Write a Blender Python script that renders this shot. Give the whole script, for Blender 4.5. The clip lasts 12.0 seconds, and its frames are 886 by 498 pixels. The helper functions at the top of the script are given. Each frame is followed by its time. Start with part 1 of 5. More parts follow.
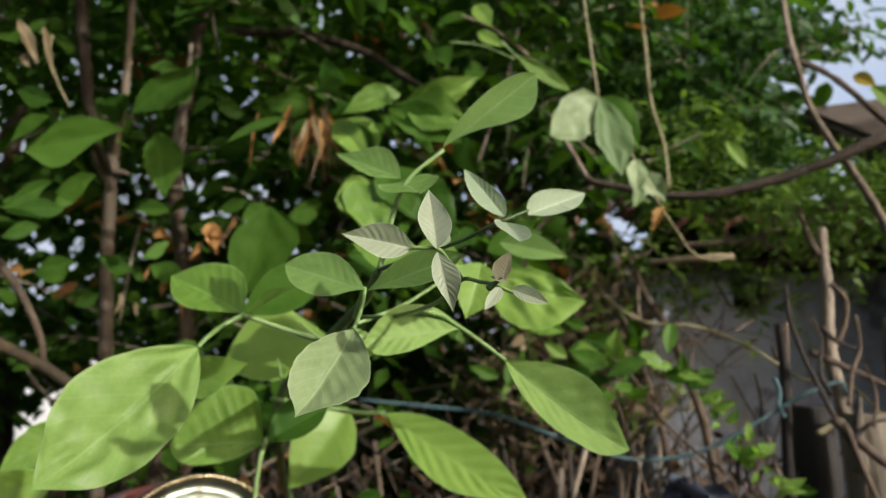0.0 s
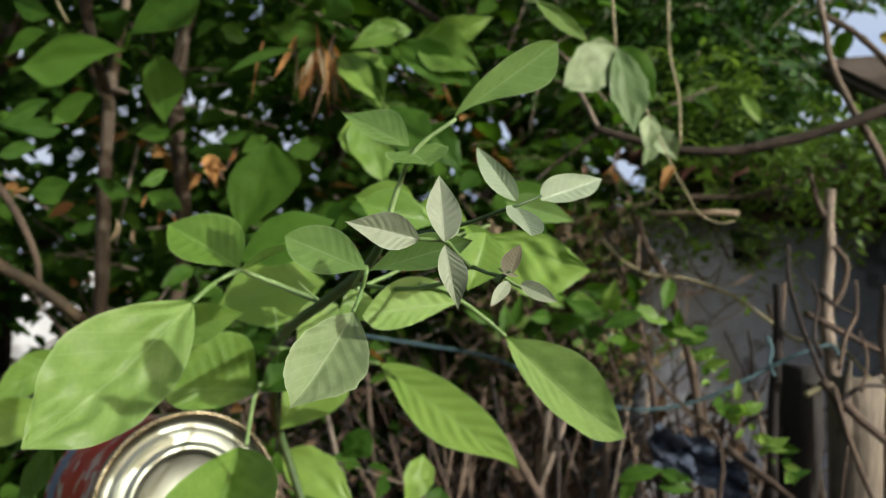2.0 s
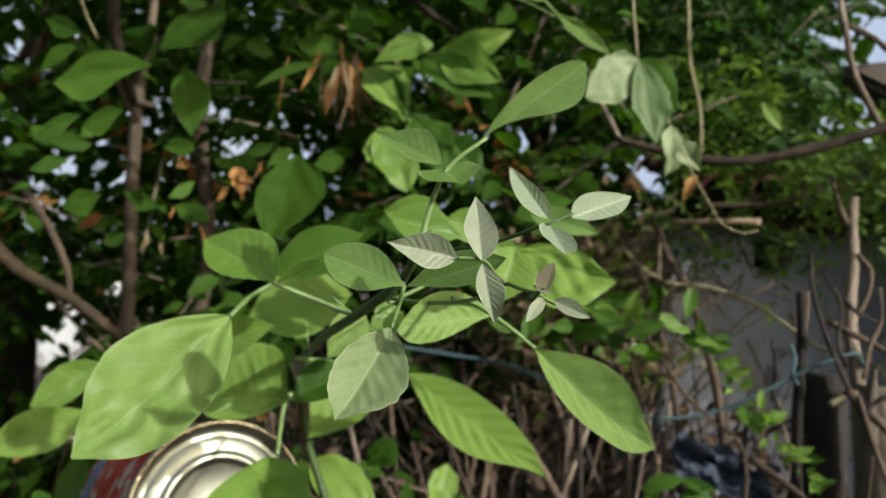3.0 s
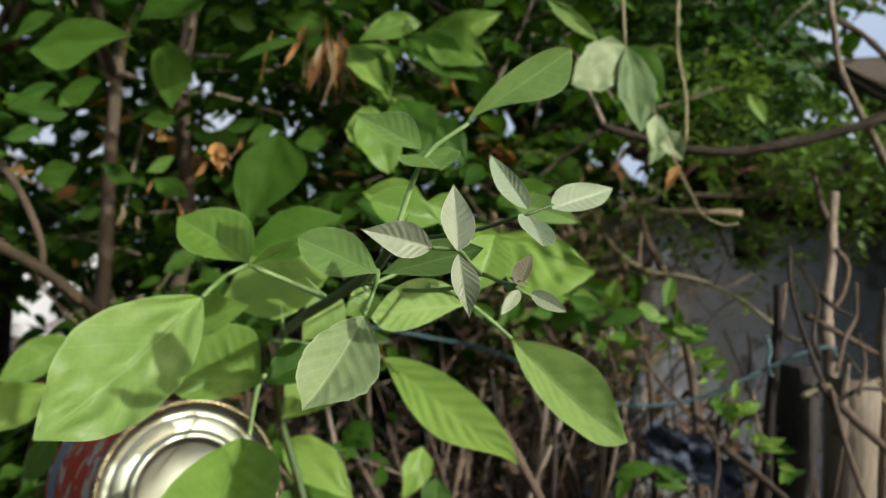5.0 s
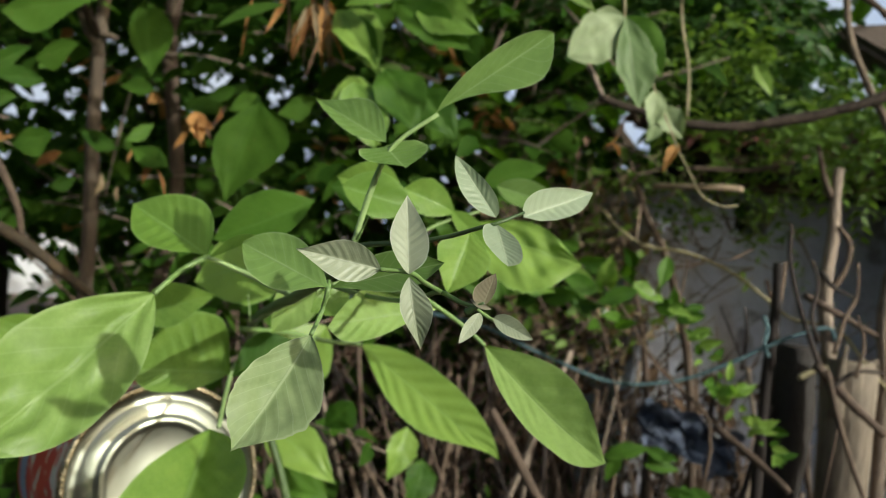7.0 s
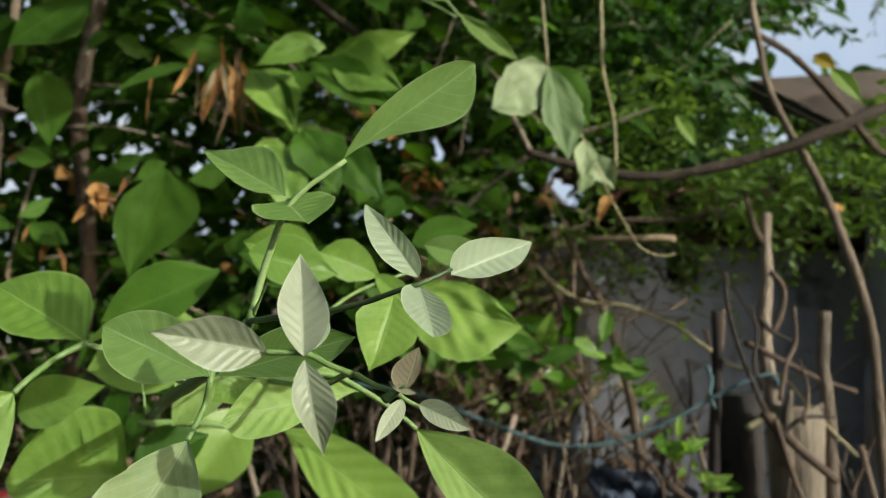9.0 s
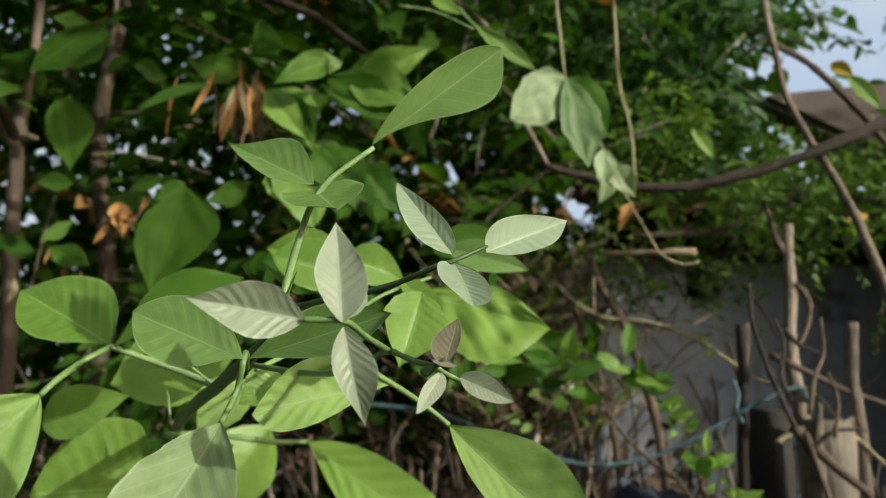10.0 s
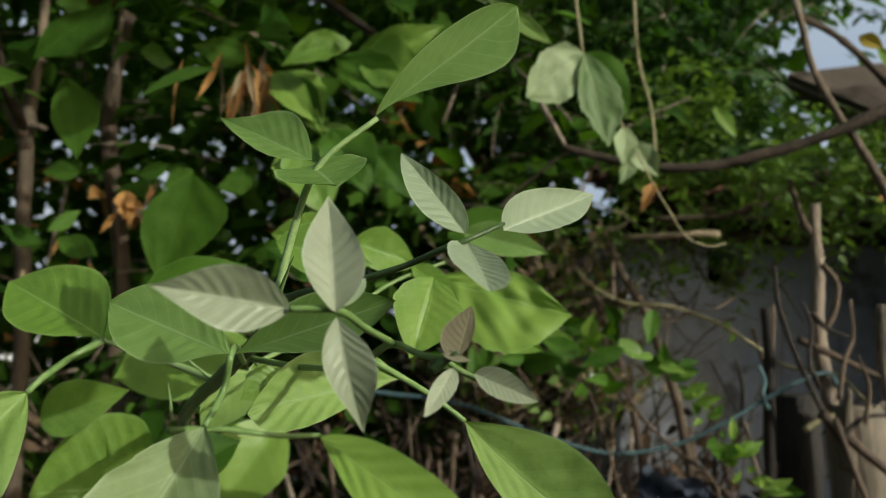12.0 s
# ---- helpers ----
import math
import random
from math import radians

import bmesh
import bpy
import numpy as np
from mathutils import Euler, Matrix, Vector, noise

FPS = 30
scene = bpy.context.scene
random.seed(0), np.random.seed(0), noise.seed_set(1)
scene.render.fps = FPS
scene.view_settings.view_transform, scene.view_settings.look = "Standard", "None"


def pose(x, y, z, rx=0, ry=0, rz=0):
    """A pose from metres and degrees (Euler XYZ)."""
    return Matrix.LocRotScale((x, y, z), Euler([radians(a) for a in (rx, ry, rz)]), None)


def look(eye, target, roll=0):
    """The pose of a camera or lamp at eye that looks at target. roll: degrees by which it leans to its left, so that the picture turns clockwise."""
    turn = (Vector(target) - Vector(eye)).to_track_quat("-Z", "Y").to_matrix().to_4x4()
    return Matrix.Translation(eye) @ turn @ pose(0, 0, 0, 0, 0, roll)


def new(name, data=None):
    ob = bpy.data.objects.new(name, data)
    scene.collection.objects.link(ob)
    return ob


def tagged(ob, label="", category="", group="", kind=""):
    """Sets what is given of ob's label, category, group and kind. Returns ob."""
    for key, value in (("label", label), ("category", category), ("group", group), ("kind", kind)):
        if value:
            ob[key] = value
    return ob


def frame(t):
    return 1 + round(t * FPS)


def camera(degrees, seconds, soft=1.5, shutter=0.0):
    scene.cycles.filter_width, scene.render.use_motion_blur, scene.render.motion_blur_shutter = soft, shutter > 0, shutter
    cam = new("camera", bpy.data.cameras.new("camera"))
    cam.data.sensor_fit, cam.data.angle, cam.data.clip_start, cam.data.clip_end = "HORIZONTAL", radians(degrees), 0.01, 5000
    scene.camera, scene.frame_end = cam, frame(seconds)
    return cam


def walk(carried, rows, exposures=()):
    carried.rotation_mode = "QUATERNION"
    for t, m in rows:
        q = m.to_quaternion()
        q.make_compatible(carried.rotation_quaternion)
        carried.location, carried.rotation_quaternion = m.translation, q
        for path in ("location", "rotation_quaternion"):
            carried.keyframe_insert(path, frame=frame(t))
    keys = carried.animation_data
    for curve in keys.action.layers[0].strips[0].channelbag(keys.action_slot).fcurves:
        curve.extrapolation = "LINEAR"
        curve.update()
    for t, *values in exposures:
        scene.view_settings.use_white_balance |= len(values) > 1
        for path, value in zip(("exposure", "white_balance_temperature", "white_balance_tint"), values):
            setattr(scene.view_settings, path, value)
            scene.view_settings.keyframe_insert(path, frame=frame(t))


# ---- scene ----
cam = camera(61.24, 12.0, soft=0.55, shutter=0.0)
cam.data.dof.use_dof = True
cam.data.dof.focus_distance = 0.225
cam.data.dof.aperture_fstop = 17.0
PATH = [
    (0.0, pose(0.0000, -0.0000, 1.4000, 98.000, 0.000, -0.000)),
    (0.5, pose(0.0051, 0.0022, 1.4034, 96.116, -0.691, 0.046)),
    (1.0, pose(-0.0008, 0.0034, 1.4101, 93.935, -1.908, -0.526)),
    (1.5, pose(0.0040, 0.0063, 1.4181, 92.969, -2.536, -0.803)),
    (2.0, pose(-0.0037, 0.0103, 1.4243, 92.400, -3.192, -0.372)),
    (2.5, pose(-0.0050, 0.0046, 1.4243, 92.720, -2.944, 0.160)),
    (3.0, pose(-0.0111, 0.0003, 1.4276, 92.865, -3.055, 0.965)),
    (3.5, pose(-0.0107, 0.0037, 1.4268, 91.984, -3.823, 0.365)),
    (5.5, pose(-0.0063, 0.0089, 1.4333, 91.147, -4.672, -0.390)),
    (6.0, pose(0.0050, 0.0173, 1.4378, 89.875, -4.989, 0.567)),
    (6.5, pose(0.0034, 0.0290, 1.4479, 88.004, -5.405, 0.077)),
    (8.5, pose(0.0189, 0.0714, 1.4548, 92.436, -3.070, -3.174)),
    (9.0, pose(0.0138, 0.0883, 1.4521, 93.774, -2.301, -5.148)),
    (9.5, pose(0.0084, 0.0899, 1.4486, 95.938, -2.221, -4.116)),
    (10.0, pose(0.0088, 0.0949, 1.4373, 95.834, -1.232, -3.936)),
    (10.5, pose(0.0043, 0.1150, 1.4330, 94.148, -0.959, -3.242)),
    (11.0, pose(0.0009, 0.1157, 1.4345, 93.978, -1.284, -3.295)),
    (11.5, pose(0.0065, 0.1174, 1.4319, 93.390, -1.243, -3.467)),
    (12.0, pose(0.0119, 0.1207, 1.4376, 94.849, -0.588, -2.614)),
]
walk(cam, PATH, exposures=[(0.0, 0.13, 6220, 9), (2.0, 0.06, 6120, 8), (6.5, 0.04, 6170, 5), (9.5, 0.10, 6280, 3), (10.05, 0.08, 6280, 3), (10.5, -0.28, 6330, 1), (12.0, -0.33, 6350, 1)])

# ---- world and sun ----
SUN_TO = Vector((0.68, -0.60, 0.44)).normalized()
world = bpy.data.worlds.new("sky")
scene.world = world
world.use_nodes = True
sky = world.node_tree.nodes.new("ShaderNodeTexSky")
sky.sky_type = "NISHITA"
sky.sun_disc = False
sky.sun_elevation = math.asin(SUN_TO.z)
sky.sun_rotation = math.atan2(SUN_TO.x, SUN_TO.y)
sky.dust_density = 6.0
world.node_tree.links.new(sky.outputs[0], world.node_tree.nodes["Background"].inputs[0])
world.node_tree.nodes["Background"].inputs[1].default_value = 0.15
sun_data = bpy.data.lights.new("sun", "SUN")
sun_data.energy, sun_data.angle, sun_data.color = 3.6, radians(0.6), (1.0, 0.95, 0.84)
sun = new("sun", sun_data)
sun.matrix_world = look(SUN_TO * 10, (0, 0, 0))


# ---- materials ----
class Nodes:
    """Short hand for building a node tree."""

    def __init__(self, name):
        self.mat = bpy.data.materials.new(name)
        self.mat.use_nodes = True
        self.tree = self.mat.node_tree
        self.bsdf = self.tree.nodes["Principled BSDF"]
        self.out = self.tree.nodes["Material Output"]

    def add(self, kind, **props):
        node = self.tree.nodes.new(kind)
        for key, value in props.items():
            setattr(node, key, value)
        return node

    def link(self, a, b):
        self.tree.links.new(a, b)

    def put(self, socket, value):
        if isinstance(value, bpy.types.NodeSocket):
            self.link(value, socket)
        elif isinstance(value, (tuple, list)) and len(value) == 3 and socket.type == "RGBA":
            socket.default_value = (*value, 1)
        else:
            socket.default_value = value

    def math(self, op, a, b=0.0, clamp=False):
        node = self.add("ShaderNodeMath", operation=op, use_clamp=clamp)
        self.put(node.inputs[0], a)
        self.put(node.inputs[1], b)
        return node.outputs[0]

    def ramp(self, value, lo, hi, a=0.0, b=1.0):
        node = self.add("ShaderNodeMapRange", interpolation_type="SMOOTHSTEP")
        for k, v in enumerate((value, lo, hi, a, b)):
            self.put(node.inputs[k], v)
        return node.outputs[0]

    def mix(self, fac, a, b, kind="MIX"):
        node = self.add("ShaderNodeMix", data_type="RGBA", blend_type=kind)
        self.put(node.inputs[0], fac)
        self.put(node.inputs[6], a)
        self.put(node.inputs[7], b)
        return node.outputs[2]

    def noise(self, scale, detail=4.0, rough=0.6, stretch=None, distort=0.0):
        coords = self.add("ShaderNodeTexCoord").outputs["Object"]
        if stretch:
            mapping = self.add("ShaderNodeMapping")
            mapping.inputs["Scale"].default_value = stretch
            self.link(coords, mapping.inputs[0])
            coords = mapping.outputs[0]
        node = self.add("ShaderNodeTexNoise")
        self.link(coords, node.inputs["Vector"])
        node.inputs["Scale"].default_value, node.inputs["Detail"].default_value = scale, detail
        node.inputs["Roughness"].default_value, node.inputs["Distortion"].default_value = rough, distort
        return node.outputs[0]

    def random(self):
        a = self.add("ShaderNodeObjectInfo").outputs["Random"]
        b = self.add("ShaderNodeNewGeometry").outputs["Random Per Island"]
        return self.math("FRACT", self.math("ADD", a, b))

    def bump(self, height, strength, distance):
        node = self.add("ShaderNodeBump")
        node.inputs["Strength"].default_value, node.inputs["Distance"].default_value = strength, distance
        self.link(height, node.inputs["Height"])
        self.link(node.outputs[0], self.bsdf.inputs["Normal"])
        return node.outputs[0]


def leaf_material(name, dark, light, vein, through_colour, rough=0.42, glow=0.35, relief=0.35, veins=8.5, spots=0.0, gloss=0.4, pucker=0.0):
    n = Nodes(name)
    uv = n.add("ShaderNodeSeparateXYZ")
    n.link(n.add("ShaderNodeTexCoord").outputs["UV"], uv.inputs[0])
    across = n.math("ABSOLUTE", n.math("SUBTRACT", n.math("MULTIPLY", uv.outputs[0], 2.0), 1.0))
    phase = n.math("FRACT", n.math("SUBTRACT", n.math("MULTIPLY", uv.outputs[1], veins), n.math("MULTIPLY", across, 2.0)))
    tri = n.math("ABSOLUTE", n.math("SUBTRACT", n.math("MULTIPLY", phase, 2.0), 1.0))
    side = n.ramp(tri, 0.86, 1.0)
    rib = n.ramp(across, 0.012, 0.045, 1.0, 0.0)
    mask = n.math("MAXIMUM", n.math("MULTIPLY", side, 0.5), rib)
    coarse, fine = n.noise(45.0, 3.0), n.noise(420.0, 3.0)
    rand = n.random()
    tone = n.math("ADD", n.math("MULTIPLY", coarse, 0.7), n.math("MULTIPLY", fine, 0.3))
    tone = n.ramp(n.math("ADD", tone, n.math("MULTIPLY", n.math("SUBTRACT", rand, 0.5), 0.5)), 0.25, 0.75)
    colour = n.mix(tone, dark, light)
    colour = n.mix(n.math("MULTIPLY", mask, 0.8), colour, vein)
    colour = n.mix(n.math("MULTIPLY", n.ramp(across, 0.92, 0.98), 0.75), colour, vein)
    if spots:
        colour = n.mix(n.math("MULTIPLY", n.ramp(n.noise(130.0, 5.0), 0.62, 0.72), spots), colour, (0.16, 0.12, 0.04))
    n.put(n.bsdf.inputs["Base Color"], colour)
    n.put(n.bsdf.inputs["Roughness"], n.ramp(fine, 0.3, 0.7, rough - 0.08, rough + 0.1))
    n.bsdf.inputs["Specular IOR Level"].default_value = gloss
    height = n.math("ADD", n.math("MULTIPLY", tri, -0.8 if not pucker else -0.3), n.math("ADD", n.math("MULTIPLY", rib, -0.6), n.math("MULTIPLY", fine, 0.35)))
    if pucker:
        height = n.math("ADD", height, n.math("MULTIPLY", n.noise(75.0, 2.0, 0.4, None, 0.6), pucker))
    normal = n.bump(height, relief, 0.0012)
    trans = n.add("ShaderNodeBsdfTranslucent")
    n.put(trans.inputs[0], n.mix(tone, tuple(c * 0.75 for c in through_colour), through_colour))
    n.link(normal, trans.inputs["Normal"])
    mixer = n.add("ShaderNodeMixShader")
    mixer.inputs[0].default_value = glow
    n.link(n.bsdf.outputs[0], mixer.inputs[1])
    n.link(trans.outputs[0], mixer.inputs[2])
    n.link(mixer.outputs[0], n.out.inputs[0])
    return n.mat


def plain_material(name, dark, light, scale=20.0, stretch=None, rough=0.8, relief=0.5, depth=0.004, metal=0.0, fine=8.0, spots=None):
    n = Nodes(name)
    coarse, grain = n.noise(scale, 5.0, 0.65, stretch), n.noise(scale * fine, 4.0, 0.6, stretch)
    rand = n.random()
    tone = n.math("ADD", n.math("MULTIPLY", coarse, 0.6), n.math("MULTIPLY", grain, 0.4))
    tone = n.ramp(n.math("ADD", tone, n.math("MULTIPLY", n.math("SUBTRACT", rand, 0.5), 0.35)), 0.28, 0.72)
    colour = n.mix(tone, dark, light)
    if spots:
        colour = n.mix(n.ramp(n.noise(scale * 0.35, 6.0, 0.7), 0.52, 0.66), colour, spots)
    n.put(n.bsdf.inputs["Base Color"], colour)
    n.put(n.bsdf.inputs["Roughness"], n.ramp(grain, 0.2, 0.8, rough - 0.12, min(1.0, rough + 0.1)))
    n.bsdf.inputs["Metallic"].default_value = metal
    n.bump(n.math("ADD", coarse, n.math("MULTIPLY", grain, 0.6)), relief, depth)
    return n.mat


YOUNG = leaf_material("young_leaf", (0.25, 0.325, 0.195), (0.35, 0.425, 0.285), (0.46, 0.53, 0.36), (0.32, 0.40, 0.14), 0.44, 0.25, 0.10, veins=10.5)
BLUSH = leaf_material("blushed_young_leaf", (0.28, 0.325, 0.21), (0.375, 0.415, 0.29), (0.47, 0.52, 0.39), (0.32, 0.37, 0.16), 0.42, 0.25, 0.10, veins=10.5)
BUD = leaf_material("bud_leaf", (0.19, 0.17, 0.115), (0.30, 0.285, 0.20), (0.34, 0.35, 0.23), (0.28, 0.26, 0.10), 0.42, 0.22, 0.10)
SOFT = leaf_material("soft_leaf", (0.135, 0.24, 0.055), (0.19, 0.315, 0.082), (0.29, 0.40, 0.17), (0.25, 0.42, 0.04), 0.46, 0.30, 0.14, gloss=0.35, pucker=0.8)
MILD = leaf_material("mild_leaf", (0.20, 0.275, 0.115), (0.29, 0.365, 0.18), (0.37, 0.45, 0.25), (0.28, 0.40, 0.09), 0.46, 0.28, 0.14, gloss=0.35, pucker=0.9)
BROAD = leaf_material("broad_leaf", (0.19, 0.31, 0.068), (0.285, 0.425, 0.115), (0.30, 0.43, 0.15), (0.28, 0.48, 0.045), 0.46, 0.33, 0.28, veins=7.0, gloss=0.38, pucker=2.4)
FRESH = leaf_material("fresh_leaf", (0.145, 0.27, 0.040), (0.255, 0.40, 0.074), (0.26, 0.42, 0.11), (0.30, 0.54, 0.05), 0.42, 0.40, 0.28, gloss=0.42, pucker=1.8)
LEAFY = leaf_material("leafy_green", (0.038, 0.098, 0.012), (0.082, 0.175, 0.022), (0.11, 0.21, 0.04), (0.15, 0.34, 0.018), 0.50, 0.36, 0.10, spots=0.3, gloss=0.16, pucker=1.2)
DEEP = leaf_material("deep_green", (0.022, 0.062, 0.007), (0.055, 0.118, 0.014), (0.065, 0.14, 0.02), (0.09, 0.21, 0.008), 0.58, 0.34, 0.14, spots=0.3, gloss=0.06, pucker=1.2)
FEATHER = leaf_material("feathery_green", (0.068, 0.135, 0.017), (0.145, 0.245, 0.034), (0.16, 0.26, 0.05), (0.21, 0.36, 0.035), 0.5, 0.4, 0.2, spots=0.2)
PALE = leaf_material("pale_leaf", (0.20, 0.28, 0.125), (0.33, 0.415, 0.22), (0.38, 0.45, 0.26), (0.26, 0.36, 0.12), 0.55, 0.3, 0.05)
DULL = leaf_material("dull_pale_leaf", (0.13, 0.21, 0.075), (0.25, 0.335, 0.16), (0.28, 0.36, 0.2), (0.22, 0.33, 0.09), 0.55, 0.3, 0.08)
# Darker copy of FEATHER that carries the crown's shade in its colour.
SHADED = leaf_material("shaded_leaflet", (0.020, 0.055, 0.010), (0.045, 0.105, 0.018), (0.06, 0.12, 0.03), (0.06, 0.16, 0.012), 0.5, 0.3, 0.05, gloss=0.3)
DRY = leaf_material("dry_leaf", (0.20, 0.092, 0.026), (0.48, 0.26, 0.085), (0.40, 0.22, 0.08), (0.50, 0.21, 0.025), 0.7, 0.3, 0.5)
BROWN = leaf_material("brown_litter", (0.055, 0.034, 0.02), (0.15, 0.095, 0.058), (0.14, 0.10, 0.06), (0.12, 0.06, 0.02), 0.8, 0.15, 0.3)
TAN = leaf_material("tan_dead_leaf", (0.18, 0.13, 0.07), (0.33, 0.26, 0.155), (0.30, 0.24, 0.14), (0.28, 0.19, 0.07), 0.7, 0.3, 0.3)
YELLOW = leaf_material("yellow_leaf", (0.42, 0.30, 0.03), (0.55, 0.40, 0.05), (0.5, 0.42, 0.12), (0.5, 0.36, 0.02), 0.55, 0.35, 0.4)

STALK = plain_material("green_stalk", (0.15, 0.25, 0.07), (0.26, 0.375, 0.14), 120.0, None, 0.45, 0.3, 0.0006)
STEM = plain_material("green_stem", (0.035, 0.075, 0.02), (0.08, 0.13, 0.04), 90.0, None, 0.5, 0.4, 0.0008)
BARK = plain_material("grey_brown_bark", (0.13, 0.10, 0.075), (0.34, 0.27, 0.21), 26.0, (1, 1, 0.25), 0.85, 0.9, 0.006, spots=(0.09, 0.075, 0.06))
PALE_BARK = plain_material("pale_trunk_bark", (0.085, 0.062, 0.042), (0.25, 0.19, 0.135), 26.0, (1, 1, 0.25), 0.85, 0.9, 0.006, spots=(0.14, 0.11, 0.08))
DARK_BARK = plain_material("dark_bark", (0.035, 0.024, 0.015), (0.125, 0.088, 0.06), 30.0, None, 0.85, 0.9, 0.006)
TWIG = plain_material("dry_twig", (0.066, 0.044, 0.031), (0.205, 0.148, 0.105), 40.0, (1, 1, 0.3), 0.85, 0.6, 0.002, spots=(0.09, 0.06, 0.045))
BLACK_WOOD = plain_material("black_wood", (0.006, 0.005, 0.005), (0.028, 0.023, 0.020), 30.0, (1, 1, 0.3), 0.8, 0.8, 0.004)
BLACK_TWIG = plain_material("blackened_twig", (0.014, 0.010, 0.009), (0.06, 0.045, 0.038), 40.0, (1, 1, 0.3), 0.85, 0.6, 0.002)
STRAW = plain_material("straw_vine", (0.16, 0.14, 0.07), (0.34, 0.30, 0.17), 60.0, None, 0.7, 0.4, 0.001)
GOLD_BARK = plain_material("yellow_brown_bark", (0.03, 0.021, 0.010), (0.16, 0.105, 0.045), 24.0, None, 0.8, 0.7, 0.004)
POST = plain_material("weathered_post", (0.095, 0.075, 0.055), (0.27, 0.225, 0.17), 14.0, (1, 1, 0.18), 0.85, 0.8, 0.006, spots=(0.10, 0.075, 0.055))
ROPE = plain_material("blue_green_rope", (0.04, 0.085, 0.10), (0.13, 0.22, 0.24), 150.0, None, 0.75, 0.6, 0.001)
CLOTH = plain_material("blue_grey_cloth", (0.05, 0.065, 0.11), (0.13, 0.16, 0.22), 16.0, None, 0.85, 0.5, 0.004)
def plaster_material():
    n = Nodes("blue_grey_plaster")
    coarse, grain, cloud = n.noise(3.0, 5.0, 0.65), n.noise(40.0, 4.0), n.noise(1.7, 4.0, 0.6, None, 0.8)
    tone = n.ramp(n.math("ADD", n.math("MULTIPLY", coarse, 0.65), n.math("MULTIPLY", grain, 0.35)), 0.3, 0.7)
    colour = n.mix(tone, (0.47, 0.51, 0.62), (0.68, 0.72, 0.83))
    colour = n.mix(n.math("MULTIPLY", n.ramp(cloud, 0.50, 0.66), 0.75), colour, (0.34, 0.27, 0.22))
    colour = n.mix(n.math("MULTIPLY", n.ramp(n.noise(5.0, 4.0, 0.55, None, 0.5), 0.58, 0.68), 0.8), colour, (0.13, 0.125, 0.14))
    colour = n.mix(n.math("MULTIPLY", n.ramp(n.noise(9.0, 3.0, 0.6, (1, 1, 0.12)), 0.56, 0.70), 0.55), colour, (0.22, 0.19, 0.18))
    n.put(n.bsdf.inputs["Base Color"], colour)
    n.bsdf.inputs["Roughness"].default_value = 0.9
    n.bump(n.math("ADD", coarse, n.math("MULTIPLY", grain, 0.6)), 0.6, 0.01)
    return n.mat


PLASTER = plaster_material()
TILE = plain_material("red_roof_tile", (0.15, 0.055, 0.048), (0.27, 0.115, 0.10), 10.0, None, 0.85, 0.7, 0.004, spots=(0.12, 0.07, 0.06))
WOOD = plain_material("old_timber", (0.16, 0.115, 0.07), (0.38, 0.29, 0.19), 18.0, (0.2, 1, 1), 0.8, 0.6, 0.003)
SOIL = plain_material("dry_soil", (0.05, 0.036, 0.026), (0.14, 0.105, 0.075), 2.2, None, 0.95, 0.9, 0.03, fine=14.0, spots=(0.12, 0.085, 0.06))
THATCH = plain_material("weathered_thatch", (0.035, 0.026, 0.020), (0.12, 0.09, 0.07), 30.0, (1, 0.2, 0.2), 0.95, 0.9, 0.01)
MUD = plain_material("mud_plaster", (0.11, 0.085, 0.06), (0.20, 0.155, 0.11), 2.0, None, 0.95, 0.6, 0.01)
PALE_PATCH = plain_material("pale_patch", (0.66, 0.68, 0.70), (0.82, 0.83, 0.84), 4.0, None, 0.9, 0.5, 0.006, spots=(0.42, 0.42, 0.42))
def tin_material():
    n = Nodes("dull_bright_tin")
    cloud, grain = n.noise(14.0, 3.0), n.noise(160.0, 2.0)
    n.put(n.bsdf.inputs["Base Color"], n.mix(n.ramp(cloud, 0.3, 0.7), (0.29, 0.305, 0.24), (0.40, 0.415, 0.345)))
    n.put(n.bsdf.inputs["Roughness"], n.ramp(cloud, 0.2, 0.8, 0.33, 0.40))
    n.bsdf.inputs["Metallic"].default_value = 1.0
    n.bump(grain, 0.02, 0.0003)
    return n.mat


TIN = tin_material()
GILT = plain_material("gilt_tin_seam", (0.36, 0.30, 0.19), (0.52, 0.46, 0.33), 40.0, None, 0.3, 0.2, 0.001, metal=1.0)
def print_material():
    n = Nodes("printed_tin")
    mask = n.ramp(n.noise(30.0, 3.0, 0.5, None, 1.2), 0.57, 0.60)
    wear = n.noise(160.0, 4.0)
    colour = n.mix(mask, (0.58, 0.032, 0.026), (0.66, 0.60, 0.50))
    colour = n.mix(n.ramp(n.noise(20.0, 2.0), 0.66, 0.69), colour, (0.24, 0.29, 0.46))
    n.put(n.bsdf.inputs["Base Color"], n.mix(n.ramp(wear, 0.62, 0.72, 0.0, 0.5), colour, (0.40, 0.36, 0.30)))
    n.bsdf.inputs["Roughness"].default_value = 0.38
    n.bump(wear, 0.1, 0.0006)
    return n.mat


